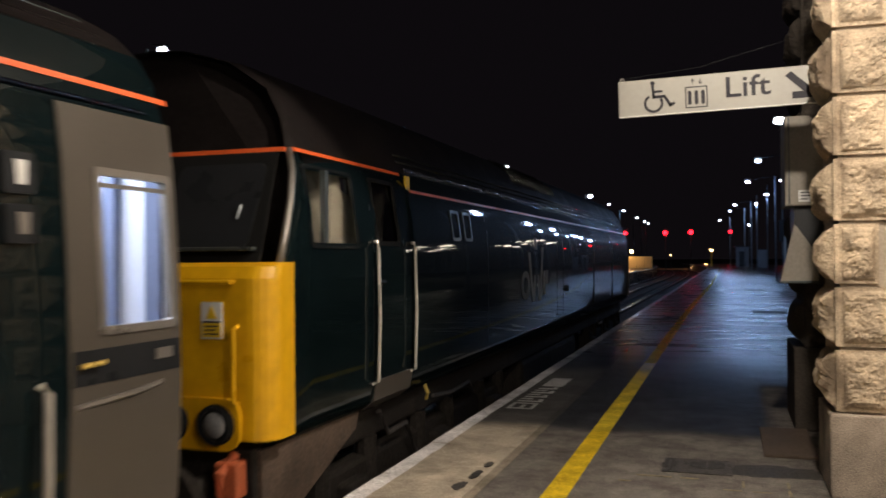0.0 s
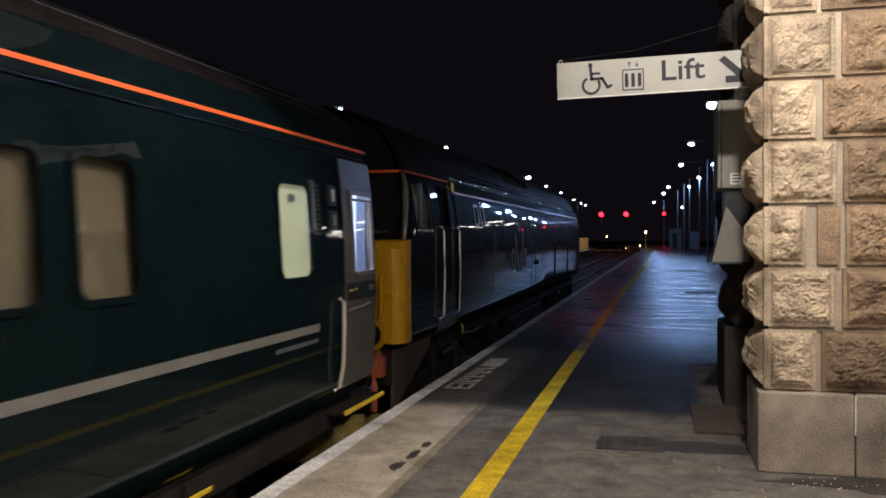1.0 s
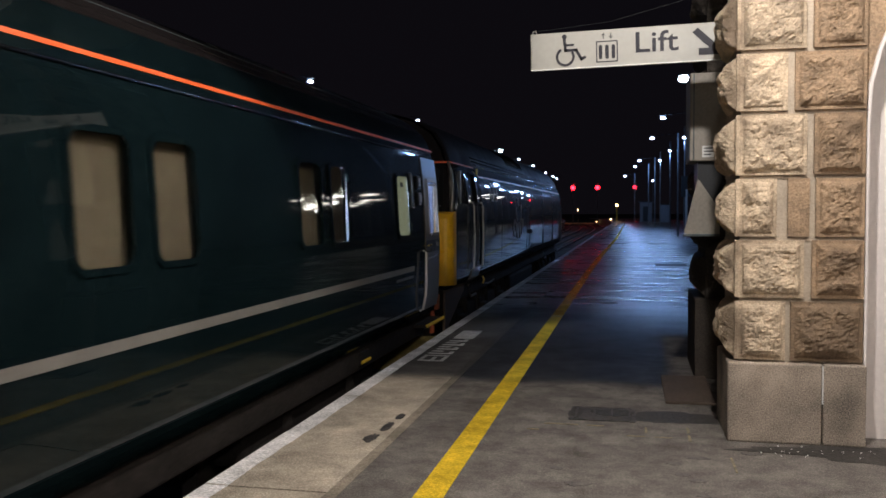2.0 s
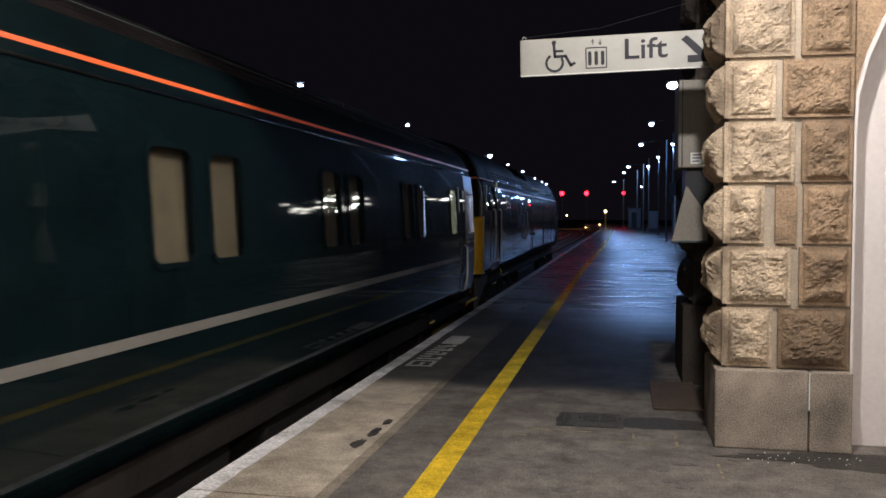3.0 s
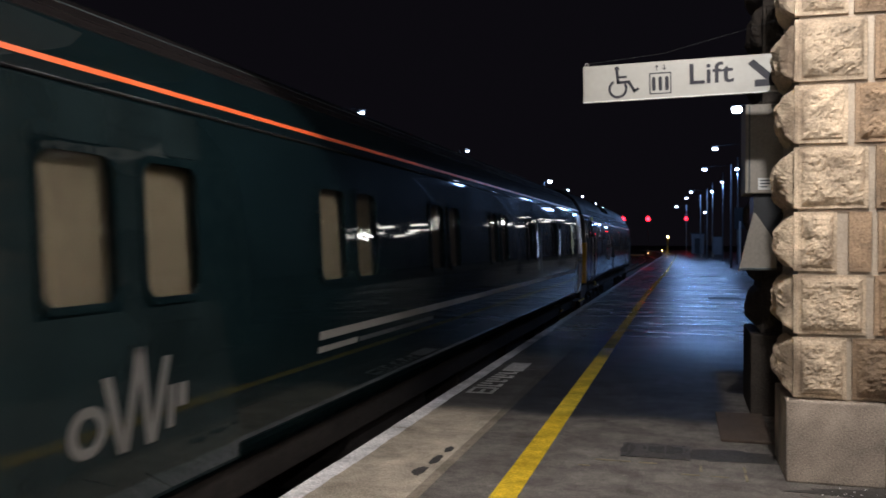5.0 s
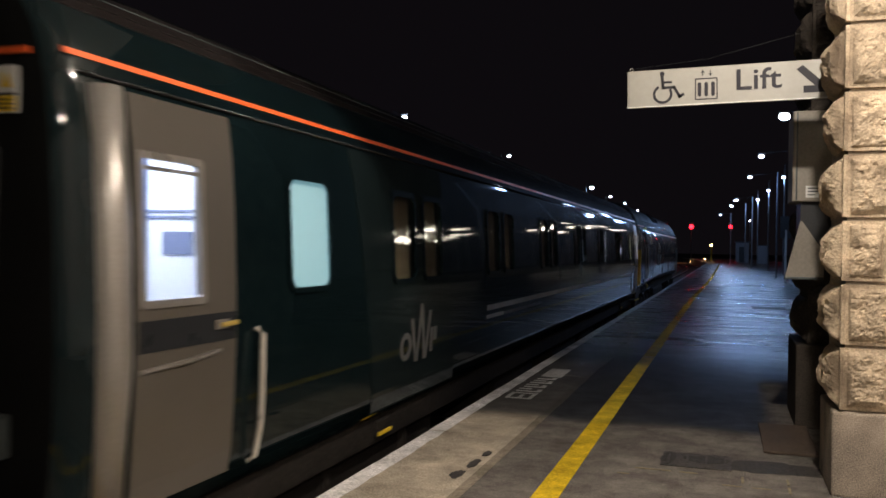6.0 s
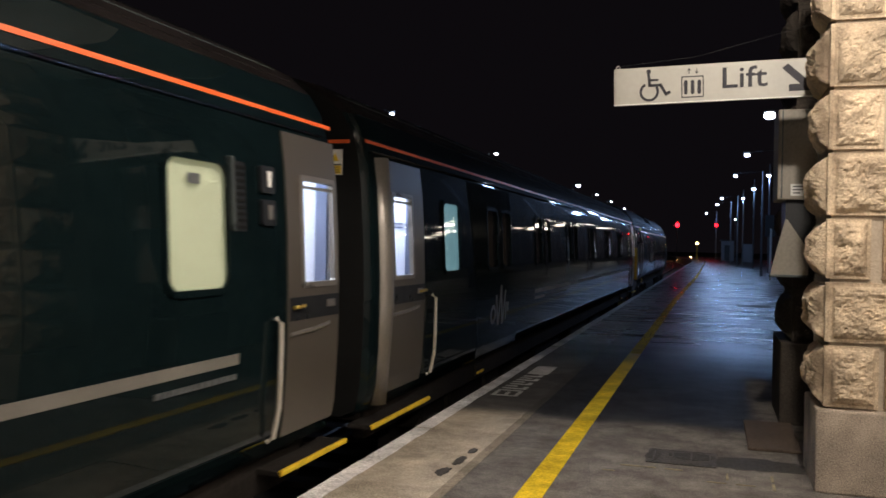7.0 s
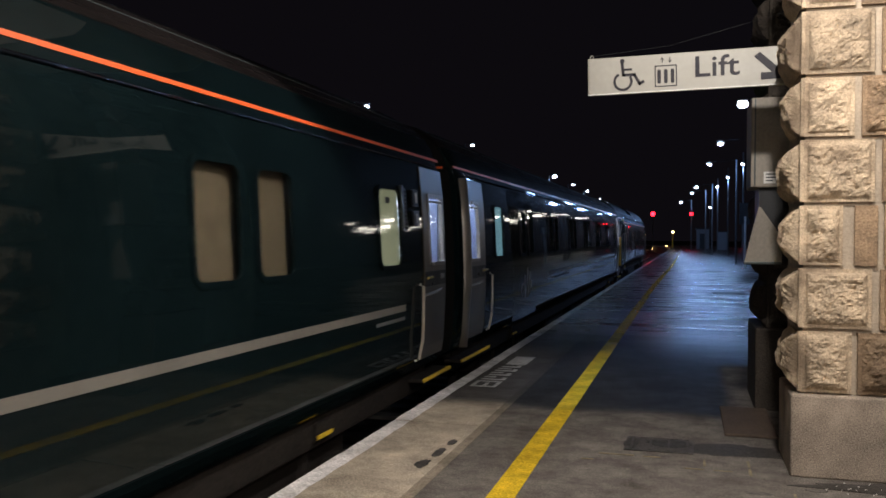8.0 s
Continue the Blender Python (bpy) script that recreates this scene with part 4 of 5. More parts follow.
    part("corner_pillar", rod(bmesh.new(), [(half(0.3) - 0.045, -21.67, 0.24), (half(1.0) - 0.035, -21.67, 1.0), (half(1.6) - 0.035, -21.67, 1.6), (half(2.18) - 0.035, -21.67, 2.18)], 0.108, 20), "silver", c, "rounded silver corner pillar", smooth=True)
    part("end_line", boxed(0.93, 1.155, -21.942, -21.93, 2.284, 2.311), "orange", c)
    grab_rail(-0.82, 0.31, 1.05, c)
    grab_rail(-20.51, 0.31, 1.05, c)
    # warning plate on the end, indicator boxes, louvre and strips by the front door
    wp = part("warning_plate", boxed(0.985, 1.10, -21.942, -21.932, 2.04, 2.235), "label", c, "white and yellow warning plate")
    part("plate_field", boxed(0.99, 1.095, -21.945, -21.942, 2.045, 2.11), "step_yellow", wp)
    part("plate_mark", plate(bmesh.new(), [(1.01, 2.145), (1.075, 2.145), (1.0425, 2.21)], 0.003, lambda a, b, d: (a, -21.942 - d, b)), "step_yellow", wp)
    part("plate_rule", boxed(0.99, 1.095, -21.946, -21.942, 2.112, 2.122), "sign_ink", wp)
    for k in range(3):
        part("lettering_bar", boxed(1.0, 1.085 - 0.02 * (k == 2), -21.947, -21.945, 2.055 + 0.018 * k, 2.062 + 0.018 * k), "sign_ink", wp)
    wf = part("warning_plate", boxed(half(2.1) - 0.12, half(2.1) - 0.10, 0.135, 0.142, 1.97, 2.18), "label", c)
    for z0, z1, n in ((1.79, 1.95, "indicator_box"), (1.60, 1.75, "number_box")):
        ib = part(n, plate(bmesh.new(), rounded(-0.975, -0.82, z0, z1, 0.015, 3), 0.022, on_side), "band", c, "black destination box with a lit slot")
        part("lit_slot", plate(bmesh.new(), [(-0.91, z0 + 0.035), (-0.87, z0 + 0.035), (-0.86, z1 - 0.03), (-0.915, z1 - 0.03)], 0.026, on_side), "label" if z0 > 1.7 else "silver", ib)
    lv = part("louvre", plate(bmesh.new(), [(-1.25, 1.56), (-1.13, 1.56), (-1.13, 1.95), (-1.25, 1.95)], 0.006, on_side), "band", c)
    for k in range(10):
        part("slat", plate(bmesh.new(), [(-1.245, 1.575 + 0.037 * k), (-1.135, 1.575 + 0.037 * k), (-1.135, 1.592 + 0.037 * k), (-1.245, 1.592 + 0.037 * k)], 0.012, on_side), "rubber", lv)
    part("lamp_strip", plate(bmesh.new(), rounded(-1.31, -1.275, 1.56, 1.97, 0.012, 3), 0.03, on_side), "trim_grey", c)
    part("pale_line", skin(-15.72, -1.21, 0.825, 0.885, 0.005, 2), "stripe", c, "pale grey waist line")
    small_bars(-1.95, -1.22, 0.745, c, 12)
    small_bars(-15.73, -14.98, 0.735, c, 10, 0.042, material="stripe")
    small_bars(-14.95, -12.90, 0.735, c, 34, 0.034, material="faint_ink")
    p = PAIRS[5]

    def slant(z0, z1, left, right):
        bm = bmesh.new()
        rows = []
        for k in range(7):
            z = z0 + (z1 - z0) * k / 6
            rows.append([bm.verts.new((half(z) + o, yy(z), z)) for o in (0.0035, -0.01) for yy in (left, right)])
        for a, b in zip(rows, rows[1:]):
            for i, j in ((0, 1), (1, 3), (3, 2), (2, 0)):
                bm.faces.new((a[i], a[j], b[j], b[i]))
        part("side_panel", bm, "panel_green", c, "greyer green slanted side panel")

    lf = lambda z: -19.2 + (2.2 - z) * 0.22
    rt = lambda z: max(-17.20, -17.38 + (2.1 - z) * 0.33)
    slant(0.24, 1.205, lf, rt)
    slant(1.965, 2.2, lf, rt)
    slant(1.205, 1.965, lf, lambda z: p - 0.62)
    slant(1.205, 1.965, lambda z: p - 0.065, lambda z: p + 0.085)
    logo(-18.30, 0.545, 0.92, 0.43, c, on_side)
    # underframe
    part("sole_bar", boxed(1.12, 1.24, -LENGTH + 0.2, -0.2, -0.05, 0.17, 0.02), "grime", c)
    for y0, y1 in ((-8.2, -6.6), (-11.0, -8.8), (-14.6, -12.4)):
        part("equipment_box", boxed(-1.15, 1.15, y0, y1, -0.62, 0.05, 0.04), "grime", c)
    for y in (-2.80, -18.38):
        sp = part("bogie_step", boxed(1.10, 1.27, y - 0.13, y + 0.13, 0.0, 0.14, 0.012), "grime", c, "small step bracket over the bogie")
        part("step_edge", boxed(1.272, 1.292, y - 0.13, y + 0.13, 0.025, 0.055, 0.006), "step_yellow", sp, "worn yellow step edge")
    part("floor_pan", boxed(-1.2, 1.2, -LENGTH + 0.1, -0.1, 0.12, 0.2), "grime", c)
    bogie(-3.6, c)
    bogie(-LENGTH + 3.6, c)
    return c


coach_a = coach(3.44)
coach_b = copy_thing(coach_a, pose(-3.87, 3.44 - 22.62, 0))

# ---------------- locomotive ----------------
LP = [(1.20, 0.36), (1.30, 0.44), (1.335, 0.60), (1.345, 1.0), (1.345, 1.55), (1.325, 1.85), (1.27, 2.12), (1.225, 2.22), (1.20, 2.27), (1.12, 2.47), (0.97, 2.70), (0.68, 2.90), (0.3, 3.01), (0, 3.04)]
LLEN = 18.35


def lhalf(z):
    for (x0, z0), (x1, z1) in zip(LP, LP[1:]):
        if z0 <= z <= z1:
            return x0 + (x1 - x0) * (z - z0) / (z1 - z0)
    return LP[0][0]


def on_loco(a, b, d):
    return (lhalf(b) + d, a, b)


def lskin(y0, y1, z0, z1, off=0.004, n=6):
    bm = bmesh.new()
    zs = [z0 + (z1 - z0) * k / n for k in range(n + 1)]
    o = [[bm.verts.new((lhalf(z) + off, y, z)) for z in zs] for y in (y0, y1)]
    i = [[bm.verts.new((lhalf(z) - 0.01, y, z)) for z in zs] for y in (y0, y1)]
    for k in range(n):
        bm.faces.new((o[0][k], o[0][k + 1], o[1][k + 1], o[1][k]))
        for e in (0, 1):
            bm.faces.new((o[e][k], o[e][k + 1], i[e][k + 1], i[e][k]))
    for k in (0, n):
        bm.faces.new((o[0][k], o[1][k], i[1][k], i[0][k]))
    return bm


loco = root("locomotive", "dark green diesel locomotive with yellow ends and an orange line", "locomotive", at=(-3.87, 3.44 + 1.12, 0))
L0 = LLEN  # local y runs from 0 (near end) to LLEN (far end); the shell is lofted back from the far end
lholes = [(0.40 - L0, 1.12 - L0, 1.64, 2.12), (1.48 - L0, 1.94 - L0, 1.66, 2.13)]


def rake(z):
    """How far the cab front leans back above the waist."""
    return 0.50 * max(0.0, min(z, 2.6) - 1.5)


def lean_back(bm):
    for v in bm.verts:
        if v.co.y < 0.13:
            v.co.y += rake(v.co.z)
        elif v.co.y < 0.45:
            v.co.y += 0.12 * rake(v.co.z)
    return bm


bm = shell(LLEN, [q for q in LP if q[1] <= 2.27], lholes, 0.05)
bmesh.ops.translate(bm, verts=bm.verts, vec=(0, LLEN, 0))
part("body", lean_back(bm), "wavy_green", loco, smooth=True)
bm = shell(LLEN, [q for q in LP if q[1] >= 2.27], [], 0.05)
bmesh.ops.translate(bm, verts=bm.verts, vec=(0, LLEN, 0))
part("roof", lean_back(bm), "roof", loco, "dark sooty roof", smooth=True)
gr = part("roof_grille", boxed(-0.30, 0.30, 7.0, 10.0, 2.93, 3.045, 0.02), "roof", loco)
for k in range(24):
    part("grille_bar", rod(bmesh.new(), [(1.14, 7.0 + 0.125 * k, 2.40), (0.98, 7.0 + 0.125 * k, 2.70), (0.69, 7.0 + 0.125 * k, 2.905)], 0.012, 5), "gutter_trim", gr)
# added polished bead, its radius and height jittered to shape broken glints
glint = random.Random(12)
bead = [(lhalf(2.29) - 0.008 + glint.uniform(-0.006, 0.006), 2.42 + 0.055 * k, 2.295 + glint.uniform(-0.012, 0.012)) for k in range(286)]
part("cantrail_moulding", rod(bmesh.new(), bead, [glint.uniform(0.014, 0.034) for _ in bead], 7), "polished", loco, "polished moulding along the roof edge, jittered to make glints")
for zz in (2.37, 2.43):
    part("cantrail_rib", rod(bmesh.new(), [(lhalf(zz) + 0.004, 2.3, zz), (lhalf(zz) + 0.004, LLEN - 0.2, zz)], 0.010, 8), "gloss_trim", loco, smooth=True)
part("orange_line", lskin(0.40, 2.26, 2.238, 2.265, 0.007, 1), "orange", loco, "orange line under the cab roof")
part("orange_line", lskin(2.36, LLEN - 0.1, 2.100, 2.125, 0.006, 1), "orange", loco, "orange line along the body side")
part("body_edge", lskin(2.25, 2.32, 0.62, 2.26, 0.014, 8), "green", loco)
part("edge_plate", boxed(lhalf(2.16) + 0.0, lhalf(2.16) + 0.02, 2.27, 2.36, 2.08, 2.24, 0.005), "step_yellow", loco)
# yellow end with rounded corners, black window band above
bm = bmesh.new()
out = []
for zc, yo in ((0.46, 0.0), (1.42, 0.0), (1.49, 0.03), (1.515, 0.10)):
    loop = []
    for s in (1, -1):
        pts = []
        for k in range(7):
            w = radians(90 * k / 6)
            pts.append((s * (1.365 - 0.16 + 0.16 * math.cos(w)), -0.02 - 0.16 * math.sin(w) + yo))
        loop += pts if s > 0 else pts[::-1]
    loop = [(1.365, 0.11 + 0 * yo)] + loop + [(-1.365, 0.11)]
    out.append([bm.verts.new((x, min(y, 0.11), zc)) for x, y in loop])
for a, c in zip(out, out[1:]):
    for k in range(len(a) - 1):
        bm.faces.new((a[k], a[k + 1], c[k + 1], c[k]))
bm.faces.new(out[-1])
bm.faces.new(out[0][::-1])
end = part("yellow_end", bm, "yellow", loco, "warning yellow end panel with rounded corners", smooth=False)
bm = bmesh.new()
plate(bm, [(-1.19, 1.50), (1.19, 1.50), (1.12, 2.26), (-1.12, 2.26)], 0.02, lambda a, b, d: (a, rake(b) - d, b))
wb = part("window_band", bm, "rubber", loco, "black cab window surround")
for a0, a1 in ((-1.08, -0.42), (-0.33, 0.33), (0.42, 1.08)):
    part("windscreen", plate(bmesh.new(), rounded(a0, a1, 1.60, 2.16, 0.06), 0.006, lambda a, b, d: (a, -0.022 + rake(b) - d, b)), "band", wb)
part("wiper", rod(bmesh.new(), [(0.97, rake(1.79) - 0.05, 1.79), (0.975, rake(1.88) - 0.05, 1.88)], 0.006, 6), "trim_grey", wb, "thin wiper arm")
part("sill_shelf", boxed(-1.15, 1.15, -0.05, 0.06, 1.585, 1.61, 0.006), "trim_grey", wb)
# thin silver rod that draws the highlight down the cab's corner
part("corner_highlight", rod(bmesh.new(), [(lhalf(z) - 0.028, rake(z) + 0.01, z) for z in (1.51, 1.7, 1.9, 2.1, 2.25)], 0.024, 12), "silver", loco, "pale strip painting the highlight on the cab corner", smooth=True)
part("orange_end_line", boxed(-1.14, 1.17, 0.345, 0.375, 2.236, 2.264), "orange", loco)
for x, z in ((1.015, 0.555), (0.70, 0.56)):
    hl = part("headlight", rod(bmesh.new(), [(x, -0.17, z), (x, -0.235, z)], [0.128, 0.120], 24), "rubber", loco, "round headlight in a black bezel")
    bm = bmesh.new()
    bmesh.ops.create_uvsphere(bm, u_segments=16, v_segments=8, radius=0.082, matrix=Matrix.Translation((x, -0.225, z)) @ Matrix.Diagonal((1, 0.4, 1, 1)))
    part("lens", bm, "head_glass", hl, smooth=True)
    part("bezel_ring", ring(bmesh.new(), [(x + 0.112 * math.cos(radians(q)), z + 0.112 * math.sin(radians(q))) for q in range(0, 360, 15)], [(x + 0.092 * math.cos(radians(q)), z + 0.092 * math.sin(radians(q))) for q in range(0, 360, 15)], 0.012, lambda a, b, d: (a, -0.235 - d, b)), "band", hl)
part("lamp_backing", plate(bmesh.new(), rounded(0.55, 1.17, 0.40, 0.71, 0.10), 0.03, lambda a, b, d: (a, -0.178 - d, b)), "yellow", end)
part("end_handrail", rod(bmesh.new(), [(1.145, -0.17, 0.68), (1.145, -0.23, 0.69), (1.145, -0.23, 1.12), (1.145, -0.17, 1.14)], 0.014, 8), "yellow", end)
part("end_handrail", rod(bmesh.new(), [(0.55, -0.17, 1.40), (0.55, -0.22, 1.40), (1.12, -0.22, 1.40), (1.12, -0.17, 1.40)], 0.014, 8), "yellow", end)
ws = part("warning_sign", boxed(0.90, 1.045, -0.188, -0.181, 1.06, 1.28), "label", end, "white and yellow warning sign")
part("warning_field", boxed(0.91, 1.035, -0.191, -0.188, 1.07, 1.155), "step_yellow", ws)
part("warning_mark", plate(bmesh.new(), [(0.935, 1.18), (1.01, 1.18), (0.972, 1.262)], 0.004, lambda a, b, d: (a, -0.188 - d, b)), "step_yellow", ws)
part("warning_bar", boxed(0.91, 1.035, -0.193, -0.188, 1.156, 1.166), "sign_ink", ws)
for k in range(3):
    part("lettering_bar", boxed(0.925, 1.02 - 0.02 * (k == 1), -0.193, -0.191, 1.085 + 0.023 * k, 1.094 + 0.023 * k), "sign_ink", ws)
# cab side: window, door, rails
cw = part("cab_window_frame", ring(bmesh.new(), rounded(0.38, 1.15, 1.60, 2.16, 0.05, 4), rounded(0.41, 1.12, 1.625, 2.135, 0.04, 4), 0.010, on_loco), "gloss_trim", loco)
g = part("pane", plate(bmesh.new(), rounded(0.40, 1.13, 1.62, 2.14, 0.03, 3), 0.004, lambda a, b, d: (lhalf(b) - 0.02 + d, a, b)), "glass", cw)
g.visible_shadow = False
part("sliding_bar", boxed(lhalf(1.9) - 0.03, lhalf(1.9) + 0.01, 0.62, 0.67, 1.63, 2.13), "trim_grey", cw)
cd = part("cab_door", lskin(1.40, 2.02, 0.50, 1.63, 0.006, 5), "green", loco, "dark green cab door")
part("door_gap", lskin(1.385, 1.40, 0.50, 2.2, 0.002, 6), "band", cd)
part("door_gap", lskin(2.02, 2.035, 0.50, 2.2, 0.002, 6), "band", cd)
part("door_pane_frame", ring(bmesh.new(), rounded(1.45, 1.97, 1.63, 2.16, 0.04, 4), rounded(1.485, 1.935, 1.665, 2.125, 0.03, 4), 0.010, on_loco), "rubber", cd)
g = part("pane", plate(bmesh.new(), rounded(1.47, 1.95, 1.64, 2.14, 0.03, 3), 0.004, lambda a, b, d: (lhalf(b) - 0.02 + d, a, b)), "glass", cd)
g.visible_shadow = False
part("door_handle", rod(bmesh.new(), [(lhalf(1.35) + 0.02, 1.42, 1.36), (lhalf(1.35) + 0.025, 1.56, 1.35)], 0.012, 6), "dark_steel", cd)
part("kick_plate", lskin(1.44, 2.22, 0.36, 0.60, 0.012, 3), "door_grey", loco, "worn grey step plate under the cab door")
for y in (1.38, 2.17):
    part("handrail", rod(bmesh.new(), [(lhalf(0.58) + 0.005, y, 0.58), (lhalf(0.6) + 0.05, y, 0.60), (lhalf(1.1) + 0.055, y, 1.1), (lhalf(1.6) + 0.05, y, 1.61), (lhalf(1.66) + 0.03, y + 0.03, 1.66), (lhalf(1.66), y + 0.05, 1.66)], 0.014, 8), "steel", loco, "pale cab handrail")
part("cab_back_wall", boxed(-1.1, 1.15, 2.0, 2.05, 0.9, 2.25), "cab_dark", loco)
part("cab_seat", boxed(0.45, 0.85, 0.95, 1.25, 1.2, 2.0, 0.05), "cab_pale", loco)
part("cab_panel", boxed(0.70, 1.18, 1.00, 1.44, 1.2, 2.2, 0.02), "cab_pale", loco)
part("cab_red_lamp", boxed(1.16, 1.172, 1.06, 1.078, 1.82, 1.845), "red", loco)
part("cab_floor", boxed(-1.2, 1.2, 0.1, 2.0, 0.9, 0.95), "cab_dark", loco)
# body side details: small windows, grille frame, fillers, logo
for y0, y1 in ((3.35, 3.62), (3.75, 4.02)):
    part("side_window", ring(bmesh.new(), rounded(y0, y1, 1.70, 2.00, 0.04, 3), rounded(y0 + 0.03, y1 - 0.03, 1.73, 1.97, 0.03, 3), 0.012, on_loco), "trim_grey", loco)
logo(6.15, 0.92, 1.75, 0.70, loco, on_loco, 1.12)
part("filler_cap", rod(bmesh.new(), [(lhalf(1.0), 9.4, 1.02), (lhalf(1.0) + 0.03, 9.4, 1.02)], 0.05, 10), "band", loco)
for y in (4.6, 8.6, 9.1, 12.4, 15.2):
    part("panel_seam", lskin(y, y + 0.012, 0.6, 2.05, 0.003, 6), "band", loco)
part("far_cab_edge", rod(bmesh.new(), [(1.32, LLEN - 0.03, 0.5), (1.33, LLEN - 0.03, 1.5), (1.18, LLEN - 0.03, 2.26)], 0.03, 8), "silver", loco)
for e in (0.12, LLEN - 0.02):
    bm = bmesh.new()
    back = rake if e < 1 else (lambda z: 0.0)
    vs = [bm.verts.new((x - 0.1, e + back(z), z)) for x, z in LP] + [bm.verts.new((-(x - 0.1), e + back(z), z)) for x, z in LP[::-1][1:]]
    bm.faces.new(vs)
    part("end_bulkhead", bm, "roof", loco)
# buffers, coupling, bogies
part("buffer_beam", boxed(-1.2, 1.2, -0.10, 0.15, 0.02, 0.40, 0.02), "grime", loco)
for x in (-0.87, 0.87):
    bm = rod(bmesh.new(), [(x, -0.1, 0.14), (x, -0.45, 0.14)], 0.09, 12)
    rod(bm, [(x, -0.45, 0.14), (x, -0.52, 0.14)], [0.23, 0.22], 16)
    part("buffer", bm, "grime", loco)
for x, m in ((0.62, "redbrown"), (1.08, "redbrown"), (0.35, "grime")):
    part("hose", rod(bmesh.new(), [(x, -0.12, 0.36), (x, -0.28, 0.28), (x + 0.02, -0.30, 0.05), (x, -0.26, -0.2)], 0.035, 8), m, loco, "brake hose" if m == "grime" else "orange-red jumper hose")
part("jumper_box", boxed(1.0, 1.16, -0.22, -0.10, 0.12, 0.34, 0.02), "redbrown", loco, "orange-red jumper socket")
part("coupling", rod(bmesh.new(), [(0, -0.1, 0.12), (0, -0.9, 0.10)], 0.06, 8), "grime", loco)
for by in (3.3, LLEN - 3.3):
    b = part("bogie", boxed(0.98, 1.16, by - 2.5, by + 2.5, -0.34, -0.02, 0.04), "grime", loco)
    part("bogie_frame", boxed(-1.16, -0.98, by - 2.5, by + 2.5, -0.34, -0.02), "grime", b)
    for dy in (-2.0, 0, 2.0):
        for x in (-0.76, 0.76):
            part("wheel", rod(bmesh.new(), [(x - 0.06, by + dy, -0.345), (x + 0.06, by + dy, -0.345)], 0.57, 22), "wheel", b)
        part("axlebox", boxed(1.14, 1.26, by + dy - 0.18, by + dy + 0.18, -0.5, -0.12, 0.03), "grime", b)
        for d2 in (-0.42, 0.42):
            part("coil_spring", rod(bmesh.new(), [(1.12, by + dy + d2, -0.30), (1.12, by + dy + d2, 0.12)], 0.09, 10), "grime", b)
    part("sand_pipe", rod(bmesh.new(), [(1.2, by - 1.5, 0.30), (1.22, by - 1.35, 0.10), (1.24, by - 1.0, 0.12), (1.22, by - 0.7, -0.2)], 0.025, 6), "wheel", b)
bm = bmesh.new()
vs = []
for k in range(9):
    x = -1.2 + 0.3 * k
    yo = -0.22 + 0.20 * (x / 1.2) ** 2
    vs.append([bm.verts.new((x, yo + dy, z)) for dy, z in ((0, -0.28), (-0.10, -0.50), (-0.22, -0.72), (-0.20, -0.72), (0.03, -0.28))])
for a, c in zip(vs, vs[1:]):
    for i in range(5):
        bm.faces.new((a[i], a[(i + 1) % 5], c[(i + 1) % 5], c[i]))
bm.faces.new(vs[0])
bm.faces.new(vs[-1][::-1])
part("snow_plough", bm, "dull_yellow", loco, "dirty yellow snow plough under the buffer beam", smooth=False)
bm = bmesh.new()
plate(bm, [(-0.06, 0.38), (1.35, 0.38), (1.30, 0.26), (0.75, 0.06), (0.10, -0.18), (-0.06, -0.20)], 0.04, lambda a, b, d: (1.19 + d, a, b))
part("cab_valance", bm, "rusty_steel", loco, "rusty brown steel valance under the cab")
part("lifting_lug", rod(bmesh.new(), [(1.30, 2.62, 0.40), (1.33, 2.62, 0.33), (1.30, 2.66, 0.27)], 0.018, 6), "brass", loco)
part("brake_rod", rod(bmesh.new(), [(1.24, 3.0, 0.24), (1.26, 3.5, 0.20), (1.26, 4.1, 0.22), (1.24, 4.3, 0.08)], 0.018, 6), "wheel", loco)
part("frame_skirt", boxed(-1.15, 1.15, 0.3, LLEN - 0.3, 0.10, 0.40, 0.03), "grime", loco)
part("fuel_tank", boxed(-1.15, 1.15, 7.0, 11.3, -0.55, 0.1, 0.08), "grime", loco)

